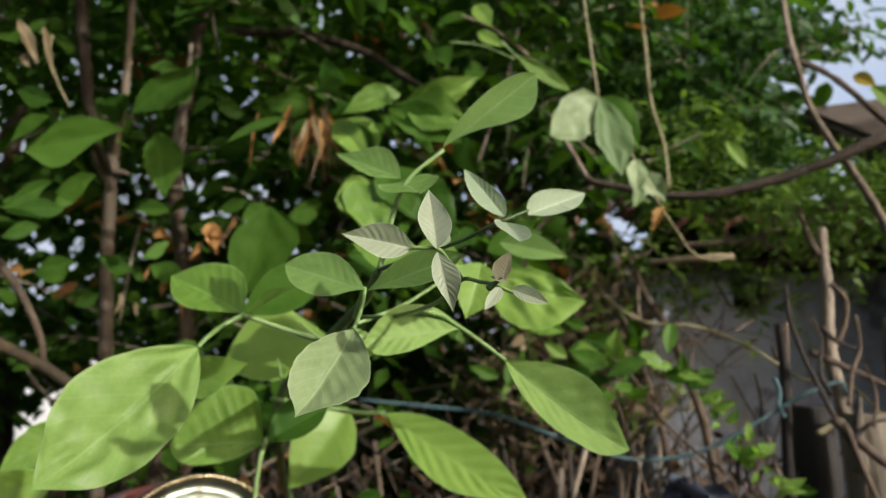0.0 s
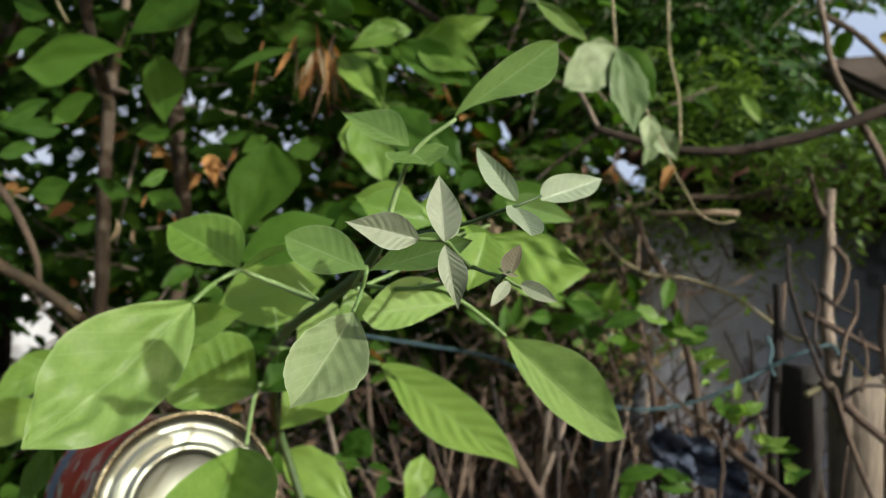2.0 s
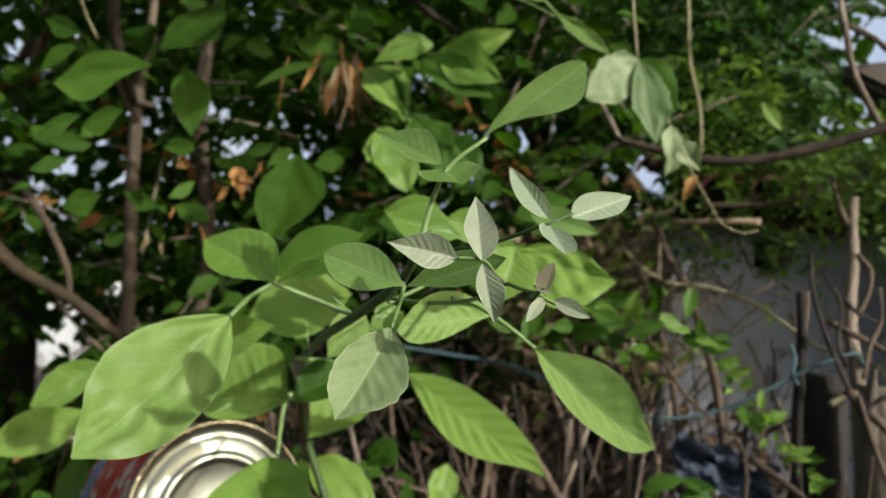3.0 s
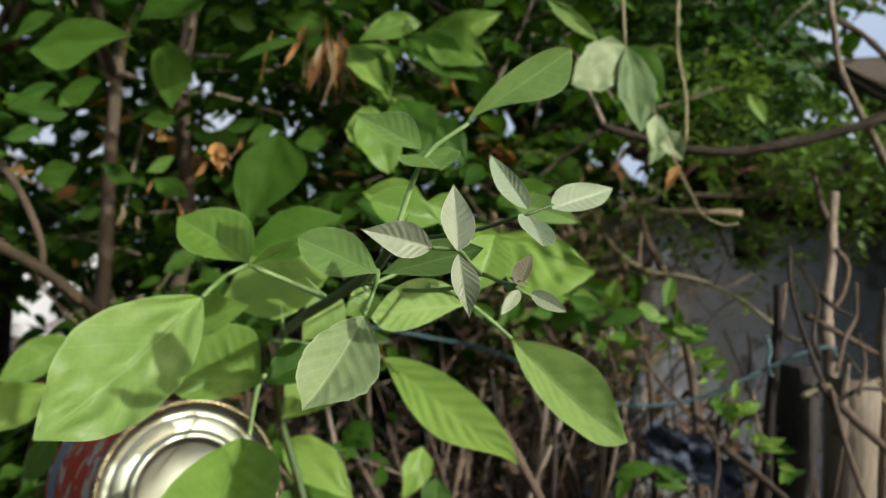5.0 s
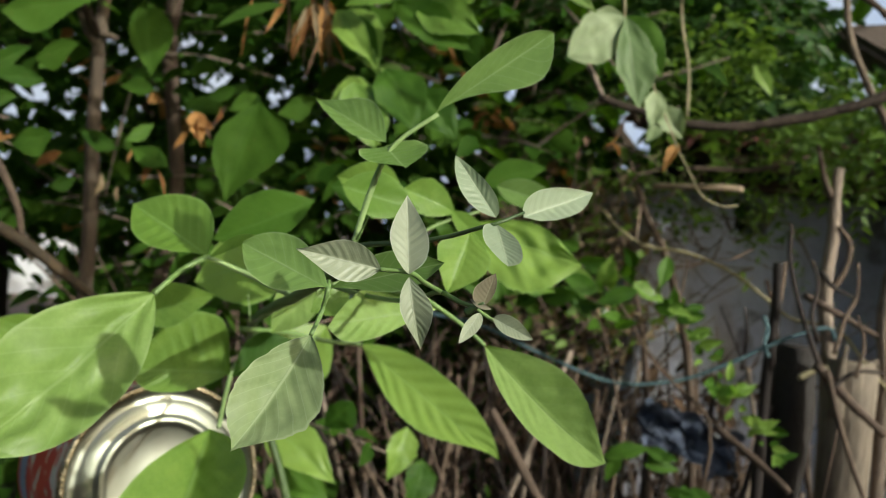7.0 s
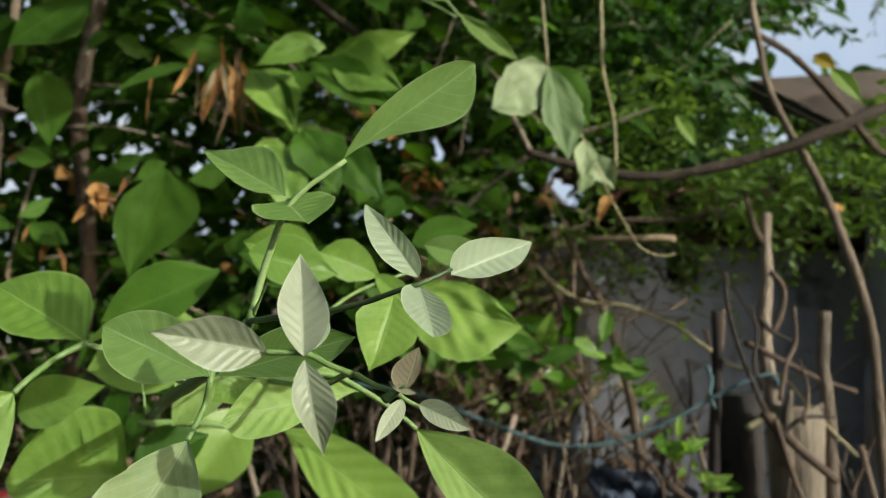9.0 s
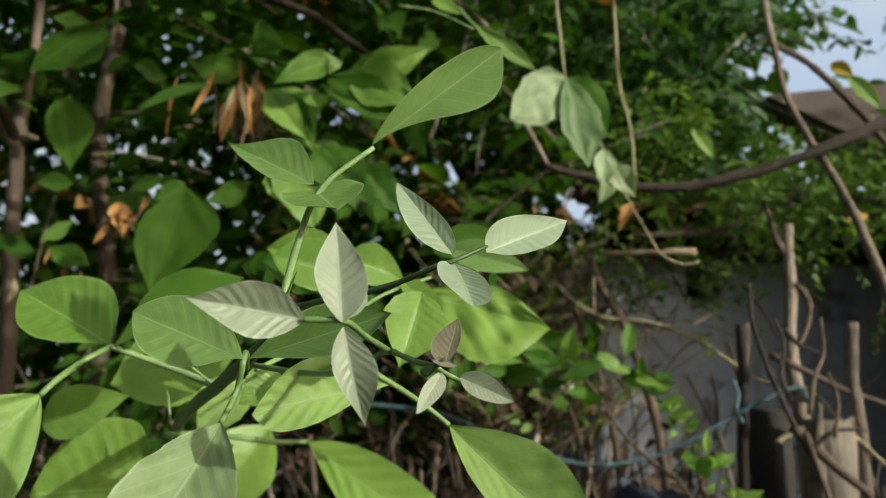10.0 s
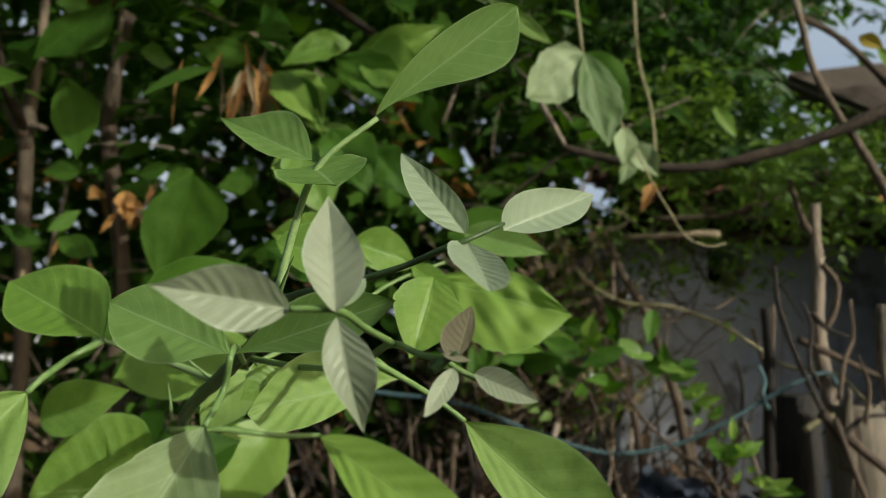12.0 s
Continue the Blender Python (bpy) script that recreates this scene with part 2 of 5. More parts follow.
PRINT = print_material()
BLUE = plain_material("blue_print", (0.20, 0.25, 0.42), (0.32, 0.38, 0.55), 30.0, None, 0.35, 0.1, 0.0006)
WHITE_DOT = plain_material("white_dot", (0.66, 0.66, 0.62), (0.80, 0.80, 0.77), 60.0, None, 0.5, 0.2, 0.0005)
VOID = plain_material("dark_inside", (0.006, 0.005, 0.005), (0.015, 0.013, 0.012), 8.0, None, 0.95, 0.2, 0.004)
def sky_backdrop_material():
    n = Nodes("hazy_sky")
    glow = n.add("ShaderNodeEmission")
    n.put(glow.inputs[0], n.mix(n.ramp(n.noise(0.01, 3.0), 0.3, 0.7), (0.62, 0.74, 1.0), (0.86, 0.91, 1.0)))
    glow.inputs[1].default_value = 0.72
    n.link(glow.outputs[0], n.out.inputs[0])
    return n.mat


HAZE = sky_backdrop_material()


# ---- builders ----
def thing(name, label, category, group="", kind="", at=(0, 0, 0)):
    ob = new(name)
    ob.location = at
    ob.empty_display_size = 0.05
    return tagged(ob, label, category, group, kind)


def part(name, verts, faces, material, parent=None, label="", uvs=None, smooth=True):
    me = bpy.data.meshes.new(name)
    me.from_pydata([tuple(v) for v in verts], [], faces)
    if uvs is not None:
        layer = me.uv_layers.new(name="UVMap")
        index = np.empty(len(me.loops), np.int32)
        me.loops.foreach_get("vertex_index", index)
        layer.data.foreach_set("uv", np.asarray(uvs, np.float32)[index].ravel())
    if smooth:
        me.polygons.foreach_set("use_smooth", np.ones(len(me.polygons), bool))
    me.materials.append(material)
    me.update()
    ob = new(name, me)
    if parent is not None:
        ob.parent = parent
        shift = Vector((0, 0, 0))
        above = parent
        while above is not None:
            shift -= above.location
            above = above.parent
        ob.location = shift
    if label:
        tagged(ob, label)
    return ob


def from_bmesh(name, bm, material, parent=None, label="", smooth=False):
    verts = [v.co.copy() for v in bm.verts]
    bm.verts.index_update()
    faces = [[v.index for v in f.verts] for f in bm.faces]
    bm.free()
    return part(name, verts, faces, material, parent, label, smooth=smooth)


def smooth_line(points, steps=5):
    """A rounded line through the points."""
    pts = [Vector(p) for p in points]
    if len(pts) == 2:
        return [pts[0].lerp(pts[1], k / 3) for k in range(4)]
    out = []
    for i in range(len(pts) - 1):
        p1, p2 = pts[i], pts[i + 1]
        p0 = pts[i - 1] if i else p1 * 2 - p2
        p3 = pts[i + 2] if i + 2 < len(pts) else p2 * 2 - p1
        t1 = max((p1 - p0).length, 1e-6) ** 0.5
        t2 = t1 + max((p2 - p1).length, 1e-6) ** 0.5
        t3 = t2 + max((p3 - p2).length, 1e-6) ** 0.5
        for k in range(steps):
            t = t1 + (t2 - t1) * k / steps
            a1 = p0 * ((t1 - t) / t1) + p1 * (t / t1)
            a2 = p1 * ((t2 - t) / (t2 - t1)) + p2 * ((t - t1) / (t2 - t1))
            a3 = p2 * ((t3 - t) / (t3 - t2)) + p3 * ((t - t2) / (t3 - t2))
            b1 = a1 * ((t2 - t) / t2) + a2 * (t / t2)
            b2 = a2 * ((t3 - t) / (t3 - t1)) + a3 * ((t - t1) / (t3 - t1))
            out.append(b1 * ((t2 - t) / (t2 - t1)) + b2 * ((t - t1) / (t2 - t1)))
    return out + [pts[-1]]


def tube_data(points, r0, r1, sides=8, lumps=0.10, steps=5):
    line = smooth_line(points, steps)
    verts, faces = [], []
    count = len(line)
    side = None
    for i, p in enumerate(line):
        along = (line[min(i + 1, count - 1)] - line[max(i - 1, 0)]).normalized()
        if side is None:
            side = along.orthogonal().normalized()
        side = (side - along * side.dot(along)).normalized()
        other = along.cross(side)
        r = r0 + (r1 - r0) * i / (count - 1)
        for k in range(sides):
            a = 2 * math.pi * k / sides
            out = side * math.cos(a) + other * math.sin(a)
            wobble = 1 + lumps * noise.noise(p * (0.35 / max(r, 0.001)) + out * 0.8)
            verts.append(p + out * (r * wobble))
    for i in range(count - 1):
        for k in range(sides):
            q = (k + 1) % sides
            faces.append((i * sides + k, i * sides + q, (i + 1) * sides + q, (i + 1) * sides + k))
    verts.append(line[0])
    verts.append(line[-1])
    a, b = len(verts) - 2, len(verts) - 1
    for k in range(sides):
        q = (k + 1) % sides
        faces.append((q, k, a))
        faces.append(((count - 1) * sides + k, (count - 1) * sides + q, b))
    return verts, faces


def tube(parent, name, points, r0, r1, material, label="", sides=9, lumps=0.2):
    verts, faces = tube_data(points, r0, r1, sides, lumps)
    return part(name, verts, faces, material, parent, label)


# Close to the camera's eye; leaf faces are turned towards this point.
EYE_POINT = Vector((0.0, 0.0, 1.42))
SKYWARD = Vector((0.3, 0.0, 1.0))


def leaflet(parent, base, tip, width, material, turn=0.0, fold=14.0, droop=0.05, wave=0.05, quilt=0.3, peak=0.42, fine=30, sharp=1.15, blister=0.02, lop=0.0, bend=None, rag=0.02, name="leaf", label=""):
    """One leaf from its base to its tip, facing the camera's eye. turn: degrees by which it is rolled skyward; fold:
    rise of both halves; peak: where it is widest.
    """
    base, tip = Vector(base), Vector(tip)
    axis = tip - base
    length = axis.length
    axis.normalize()
    face = EYE_POINT - (base + tip) / 2
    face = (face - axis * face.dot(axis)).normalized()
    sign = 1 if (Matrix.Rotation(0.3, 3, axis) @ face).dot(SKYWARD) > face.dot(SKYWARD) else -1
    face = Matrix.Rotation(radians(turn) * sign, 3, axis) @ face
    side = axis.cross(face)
    b = sharp
    a = b * peak / (1 - peak)
    top = (peak ** a) * ((1 - peak) ** b)
    half = 6
    seed = base * 37.0
    if bend is None:
        bend = 0.16 * noise.noise(seed * 1.7)
    verts, uvs, faces = [], [], []
    cf, sf = math.cos(radians(fold)), math.sin(radians(fold))
    for i in range(fine + 1):
        s = i / fine
        w = width / 2 * (max(s, 0.0) ** a) * (max(1 - s, 0.0) ** b) / top
        w *= 1 + 0.006 * math.sin(s * 80) + 0.03 * noise.noise(seed + Vector((s * 3, 0, 0)))
        w = max(w, 0.0004)
        sag = -droop * length * (s * s - s * 0.6) * 2
        for j in range(-half, half + 1):
            u = j / half
            lat = u * w * ((1 - lop) if u < 0 else 1) * (1 + rag * (noise.noise(seed + Vector((s * 8, 4 if u > 0 else 9, 0))) + 0.5 * noise.noise(seed + Vector((s * 21, 14 if u > 0 else 19, 0)))))
            up = abs(lat) * sf + sag
            up += wave * w * u * u * math.sin(s * 8 + (2.0 if u > 0 else 0.3) + seed.x)
            up += quilt * 0.009 * width * math.sin(2 * math.pi * (s * 10.5 - abs(u) * 2.0)) * abs(u) * (1 - abs(u) * 0.6)
            up += blister * width * noise.noise(seed + Vector((s * 5, u * 2.5, 0)))
            verts.append(base + axis * (s * length) + side * (lat * cf + bend * length * (s * s - s) * 1.6) + face * up)
            uvs.append((u * 0.5 + 0.5, s))
    row = 2 * half + 1
    for i in range(fine):
        for j in range(row - 1):
            faces.append((i * row + j, i * row + j + 1, (i + 1) * row + j + 1, (i + 1) * row + j))
    return part(name, verts, faces, material, parent, label, uvs)


def blade(parent, base, tip, left, right, material, peaks=(0.42, 0.42), full=(0.3, 0.3), bow=(0, 0, 0), veins=8, quilt=0.5, curl=0.10, blister=0.015, rag=0.012, fine=40, name="leaf", label=""):
    """One leaf with two unlike halves. left and right: from the midrib to each margin where that half is widest;
    peaks: how far along that is; full: how broad each half stays towards its ends; bow: the midrib's bend; quilt: swelling between the side veins."""
    base, tip, bow = Vector(base), Vector(tip), Vector(bow)
    sides = (Vector(left), Vector(right))
    axis = tip - base
    length = axis.length
    seed = base * 37.0
    span = (sides[1] - sides[0]).length
    normals = []
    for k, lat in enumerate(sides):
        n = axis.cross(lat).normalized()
        normals.append(n if n.dot(EYE_POINT - base) > 0 else -n)
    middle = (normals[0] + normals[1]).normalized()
    half = 8
    columns = [(k, j / half) for k, order in ((0, range(half, 0, -1)), (1, range(0, half + 1))) for j in order]
    verts, uvs, faces = [], [], []
    for i in range(fine + 1):
        s = i / fine
        rib = base + axis * s + bow * (4 * s * (1 - s))
        for k, u in columns:
            x = s ** (math.log(0.4286) / math.log(peaks[k]))
            w = (x ** 0.75) * (1 - x) / 0.3027
            w *= 1 + full[k] * (1 - w)
            w *= 1 + rag * (noise.noise(seed + Vector((s * 9, 4 + 7 * k, 0))) + 0.7 * noise.noise(seed + Vector((s * 26, 14 + 7 * k, 0))))
            w = max(w, 0.01)
            normal = normals[k].lerp(middle, 1 - u)
            up = curl * (u * u - u) * w * span * 0.5
            swell = 0.5 + 0.5 * math.sin(2 * math.pi * (s * veins - u * 1.6 + 0.3 * k)) + 0.25 * noise.noise(seed + Vector((s * 7, u * 3, k)))
            up += quilt * 0.030 * span * (swell - 0.5) * min(1.0, u * 4) * (1 - u * u * 0.75) * min(1.0, w * 1.4)
            up += blister * span * noise.noise(seed + Vector((s * 6, (u if k else -u) * 2.8, 0))) * min(1.0, w * 1.5)
            up += 0.02 * span * u * u * math.sin(s * 9 + 2.0 * k + seed.x)
            verts.append(rib + sides[k] * (u * w) + normal * up)
            uvs.append((0.5 + 0.5 * (u if k else -u), s))
    row = len(columns)
    for i in range(fine):
        for j in range(row - 1):
            faces.append((i * row + j, i * row + j + 1, (i + 1) * row + j + 1, (i + 1) * row + j))
    return part(name, verts, faces, material, parent, label, uvs)


def leaf_template(rows=5):
    """A small folded leaf of length 1 along y, width 1 along x."""
    verts, uvs, faces = [], [], []
    for i in range(rows + 1):
        s = i / rows
        w = 0.5 * (s ** 0.75) * ((1 - s) ** 1.05) / 0.285
        for u in (-1, 0, 1):
            verts.append((u * w, s, abs(u) * w * 0.35 - 0.25 * (s * s - 0.5 * s)))
            uvs.append((u * 0.5 + 0.5, s))
    for i in range(rows):
        for k in range(2):
            faces.append((i * 3 + k, i * 3 + k + 1, i * 3 + k + 4, i * 3 + k + 3))
    return np.array(verts), np.array(uvs), np.array(faces)


LEAF = leaf_template()


def many_leaves(name, placed, material, parent, label=""):
    """placed: rows of (place, along, facing, length, width). One mesh of many leaves."""
    tv, tu, tf = LEAF
    count = len(placed)
    verts = np.empty((count, len(tv), 3))
    for i, (p, along, facing, length, width) in enumerate(placed):
        along = Vector(along).normalized()
        facing = Vector(facing)
        side = along.cross(facing)
        side = side.normalized() if side.length > 1e-4 else along.orthogonal().normalized()
        up = side.cross(along)
        frame_ = np.array([side * width, along * length, up * width])
        verts[i] = np.array(p) + tv @ frame_
    faces = (tf[None] + (np.arange(count) * len(tv))[:, None, None]).reshape(-1, 4)
    ob = part(name, verts.reshape(-1, 3), faces.tolist(), material, parent, label, np.tile(tu, (count, 1)))
    ob["kind"] = "stuff"
    return ob


def spray_leaves(rng, start, heading, length, leaf_len, ratio, step, droop=0.5, spread=1.0, up=0.6):
    """Leaves set alternately along a drooping twig."""
    out, line = [], []
    p, d = Vector(start), Vector(heading).normalized()
    k = 0
    done = 0.0
    while done < length:
        line.append(p.copy())
        side = d.cross(Vector((0, 0, 1)))
        side = side.normalized() if side.length > 0.05 else Vector((1, 0, 0))
        if k % 2:
            side = -side
        along = (d * 0.55 + side * spread + Vector((0, 0, -droop)) + Vector([rng.uniform(-0.45, 0.45) for _ in range(3)])).normalized()
        facing = Vector((rng.uniform(-0.7, 0.7), rng.uniform(-1.0, 0.5), up + rng.uniform(-0.4, 0.6)))
        size = leaf_len * rng.uniform(0.6, 1.2)
        out.append((p.copy(), along, facing, size, size * ratio * rng.uniform(0.8, 1.15)))
        p = p + d * step
        d = (d + Vector((rng.uniform(-0.12, 0.12), rng.uniform(-0.12, 0.12), rng.uniform(-0.16, 0.04)))).normalized()
        done += step
        k += 1
    line.append(p)
    return out, line


# ---- ground ----
def build_ground():
    steps = [-400, -120, -40, -15, -7] + [-4 + 0.16 * k for k in range(64)] + [6.4, 9, 16, 40, 120, 400]
    verts, faces = [], []
    n = len(steps)
    for y in steps:
        for x in steps:
            near = max(0.0, 1 - max(abs(x), abs(y)) / 9)
            verts.append((x, y, near * (0.05 * noise.noise(Vector((x * 1.3, y * 1.3, 0))) + 0.02 * noise.noise(Vector((x * 5, y * 5, 3))))))
    for j in range(n - 1):
        for i in range(n - 1):
            faces.append((j * n + i, j * n + i + 1, (j + 1) * n + i + 1, (j + 1) * n + i))
    ob = part("ground", verts, faces, SOIL)
    tagged(ob, "dry brown earth with patches of lighter dust", "ground", kind="structure")


build_ground()


def build_backdrop():
    """Pale hazy sky far behind everything."""
    verts, faces = [], []
    for k in range(25):
        a = radians(30 + 120 * k / 24)
        verts += [(300 * math.cos(a), 300 * math.sin(a), -6), (300 * math.cos(a), 300 * math.sin(a), 260)]
    for k in range(24):
        faces.append((2 * k, 2 * k + 2, 2 * k + 3, 2 * k + 1))
    tagged(part("backdrop", verts, faces, HAZE), "pale hazy daylight sky", "sky", kind="structure")


build_backdrop()


# ---- shed with a tiled gable ----
def box(name, size, at, material, parent, bevel=0.006, label="", rot=None, rough=0.0):
    bm = bmesh.new()
    bmesh.ops.create_cube(bm, size=1)
    for v in bm.verts:
        v.co = Vector((v.co.x * size[0], v.co.y * size[1], v.co.z * size[2]))
    bmesh.ops.bevel(bm, geom=bm.edges[:], offset=bevel, segments=2, affect="EDGES")
    if rot is not None:
        bmesh.ops.transform(bm, matrix=rot, verts=bm.verts)
    for v in bm.verts:
        v.co += Vector(at)
        if rough:
            v.co += Vector([rough * noise.noise(v.co * 7 + Vector((k * 9, 0, 0))) for k in range(3)])
    return from_bmesh(name, bm, material, parent, label)


SHED_Y = 2.2
shed = thing("shed", "low shed with stained blue-grey plaster wall and red tiled roof", "shed", at=(1.6, 3.0, 0.0))


def half_round_tile(x, y, z, length, tilt, roof):
    """One half-round tile, its low end at (x, y, z), laid up a slope that rises away."""
    verts, faces = [], []
    for e in range(2):
        for k in range(7):
            a = math.pi * k / 6
            for rad in (0.07, 0.056):
                r = rad * (1.0 - 0.12 * e)
                verts.append((x + r * math.cos(a), y + e * length * math.cos(tilt), z + e * length * math.sin(tilt) + (0.02 if e == 0 else 0.0) + r * 0.7 * math.sin(a)))
    for k in range(6):
        o, i2 = k * 2, k * 2 + 1
        p, q = o + 14, i2 + 14
        faces += [(o, o + 2, p + 2, p), (i2, q, q + 2, i2 + 2), (o, i2, i2 + 2, o + 2), (p, p + 2, q + 2, q)]
    part("tile", verts, faces, TILE, roof, smooth=False)


def build_wall(left, right, top, y, parent, hole=None, material=None):
    cols, rows, thick = 200, 110, 0.16
    xs = [left + (right - left) * k / cols for k in range(cols + 1)]
    verts, faces = [], []
    for depth in (0.0, thick):
        for x in xs:
            for r in range(rows + 1):
                z = -0.05 + (top + 0.05) * r / rows
                push = 0.02 * noise.noise(Vector((x * 2.2, depth * 3, z * 2.2))) + 0.006 * noise.noise(Vector((x * 9, 0, z * 9)))
                verts.append((x, y + depth + (push if depth == 0 else 0), z))
    layer = (cols + 1) * (rows + 1)
    for i in range(cols):
        for r in range(rows):
            a = i * (rows + 1) + r
            b = a + rows + 1
            xc, zc = (xs[i] + xs[i + 1]) / 2, (verts[a][2] + verts[b + 1][2]) / 2
            if hole and (xc - hole[0]) ** 2 + (zc - hole[1]) ** 2 < (hole[2] * (1 + 0.25 * noise.noise(Vector((xc * 30, zc * 30, 0))))) ** 2:
                continue
            faces.append((a, b, b + 1, a + 1))
            faces.append((layer + a, layer + a + 1, layer + b + 1, layer + b))
    for k in range(cols):
        a = k * (rows + 1) + rows
        faces.append((a, a + rows + 1, layer + a + rows + 1, layer + a))
    for a in (0, cols * (rows + 1)):
        for r in range(rows):
            faces.append((a + r, a + r + 1, layer + a + r + 1, layer + a + r))
    return part("wall", verts, faces, material or PLASTER, parent)


def build_shed():
    build_wall(0.60, 3.4, 1.64, SHED_Y, shed, hole=(0.90, 1.565, 0.055))
    box("wall", (0.16, 0.5, 1.66), (0.685, SHED_Y + 0.415, 0.81), PLASTER, shed, 0.01)
    # Near-black sheet added behind the hole; the inside's shade is in its colour.
    box("inner_wall", (2.5, 0.06, 1.9), (2.0, SHED_Y + 0.5, 0.92), VOID, shed, 0.01)
    tilt = radians(15)
    rot = Matrix.Rotation(tilt, 4, "X")
    roof = box("roof", (2.75, 0.95, 0.035), (2.075, SHED_Y + 0.25, 1.70 + 0.46 * math.sin(tilt)), DARK_BARK, shed, 0.006, rot=rot)
    for c in range(21):
        for r in range(5):
            d = 0.19 * r
            half_round_tile(0.69 + 0.127 * c + random.uniform(-0.01, 0.01), SHED_Y - 0.19 + d * math.cos(tilt), 1.705 + d * math.sin(tilt) + random.uniform(-0.005, 0.005), 0.22, tilt, roof)
    tube(shed, "pole", [(1.9, SHED_Y - 0.08, 1.70), (1.2, SHED_Y - 0.09, 1.665), (0.85, SHED_Y - 0.09, 1.655), (0.66, SHED_Y - 0.09, 1.65)], 0.022, 0.018, DARK_BARK, sides=10)


build_shed()
store = thing("thatched_store", "taller old store with dark weathered sloping roof", "shed", at=(2.2, 1.9, 0.0))


def build_store():
    build_wall(1.30, 3.2, 1.92, 1.80, store)
    tilt = radians(30)
    rot = Matrix.Rotation(-radians(8), 4, "Y") @ Matrix.Rotation(tilt, 4, "X")
    roof = box("roof", (2.3, 0.9, 0.06), (2.30, 1.92, 2.08), THATCH, store, 0.015, rot=rot, rough=0.02)


build_store()

# Source of the bright gap unknown; a pale wall is added to fill it.
far_wall = thing("bright_patch_wall", "low pale wall added as a bright patch far behind the bushes", "wall", at=(-6.8, 10.5, 0.0))
build_wall(-9.4, -4.4, 1.30, 10.5, far_wall, material=PALE_PATCH)

# made-up wall behind the camera, added to block sky light
def build_blocking_wall():
    verts, faces = [], []
    for y in (-2.6, -2.8):
        for k in range(41):
            x = -7 + 0.35 * k
            for r in range(9):
                verts.append((x, y + 0.02 * noise.noise(Vector((x, y, r * 0.4))), -0.1 + 2.8 * r / 8))
    for f in range(2):
        for k in range(40):
            for r in range(8):
                a = f * 369 + k * 9 + r
                faces.append((a, a + 9, a + 10, a + 1))
    for k in range(40):
        a = k * 9 + 8
        faces.append((a, a + 9, a + 9 + 369, a + 369))
    tagged(part("wall_south", verts, faces, MUD), "plain mud-coloured wall, unseen, added to block sky light", "wall", kind="structure")


build_blocking_wall()

# ---- the sapling in front ----
FRESH_STALK = STALK
BUD_STALK = STEM
sapling = thing("citrus_sapling", "young citrus sapling with fresh green leaves and pale shoot", "sapling", at=(-0.13, 0.80, 0.0))
tube(sapling, "stem", [(-0.13, 0.8, -0.02), (-0.12, 0.8, 0.6), (-0.11, 0.8, 1.1), (-0.1658, 0.8, 1.276), (-0.1557, 0.74, 1.32), (-0.1328, 0.62, 1.363), (-0.0994, 0.52, 1.389), (-0.0705, 0.45, 1.407), (-0.0524, 0.41, 1.419), (-0.0397, 0.385, 1.429), (-0.0311, 0.365, 1.441)], 0.0052, 0.0022, STEM)
tube(sapling, "twig", [(-0.0311, 0.365, 1.441), (-0.0268, 0.366, 1.461), (-0.0214, 0.365, 1.479), (-0.0159, 0.365, 1.488), (0.0005, 0.367, 1.502)], 0.0015, 0.0009, STALK)
tube(sapling, "twig", [(-0.0311, 0.365, 1.441), (-0.0157, 0.345, 1.444), (-0.0031, 0.33, 1.446), (0.011, 0.32, 1.45), (0.0208, 0.312, 1.454), (0.0263, 0.31, 1.456), (0.0365, 0.315, 1.461)], 0.0012, 0.0006, STEM)
tube(sapling, "twig", [(-0.05, 0.41, 1.42), (-0.0236, 0.375, 1.419), (-0.0019, 0.33, 1.423), (0.0086, 0.3, 1.43), (0.0149, 0.292, 1.428), (0.0201, 0.289, 1.427)], 0.0012, 0.0007, STALK)
tube(sapling, "petiole", [(0.0086, 0.3, 1.43), (0.0029, 0.282, 1.434), (-0.0026, 0.2677, 1.438), (-0.0068, 0.267, 1.438), (-0.0112, 0.267, 1.438)], 0.00085, 0.0007, STALK)
tube(sapling, "petiole", [(-0.0468, 0.395, 1.419), (-0.0329, 0.3135, 1.4263), (-0.0347, 0.316, 1.418), (-0.0362, 0.3041, 1.4100)], 0.0010, 0.0008, STALK)
tube(sapling, "petiole", [(-0.0127, 0.38, 1.422), (-0.0012, 0.39, 1.42), (0.0106, 0.4, 1.413), (0.0241, 0.408, 1.404), (0.0337, 0.4076, 1.3966)], 0.0013, 0.0011, STALK)
tube(sapling, "petiole", [(-0.0698, 0.45, 1.407), (-0.0976, 0.465, 1.415), (-0.1235, 0.4620, 1.4240)], 0.0018, 0.0014, FRESH_STALK)
tube(sapling, "petiole", [(-0.1235, 0.4620, 1.4240), (-0.1332, 0.455, 1.417), (-0.1367, 0.435, 1.409), (-0.1402, 0.4309, 1.4039)], 0.0016, 0.0012, STALK)
tube(sapling, "petiole", [(-0.13, 0.58, 1.366), (-0.1087, 0.63, 1.359), (-0.0739, 0.66, 1.35), (-0.05, 0.67, 1.349)], 0.0022, 0.0017, STALK)
tube(sapling, "petiole", [(-0.1468, 0.64, 1.329), (-0.1552, 0.66, 1.318), (-0.1513, 0.63, 1.302), (-0.1445, 0.595, 1.289)], 0.0020, 0.0016, STALK)
tube(sapling, "thorn", [(-0.0705, 0.45, 1.407), (-0.0811, 0.45, 1.415), (-0.0861, 0.448, 1.42)], 0.0009, 0.0001, STALK)
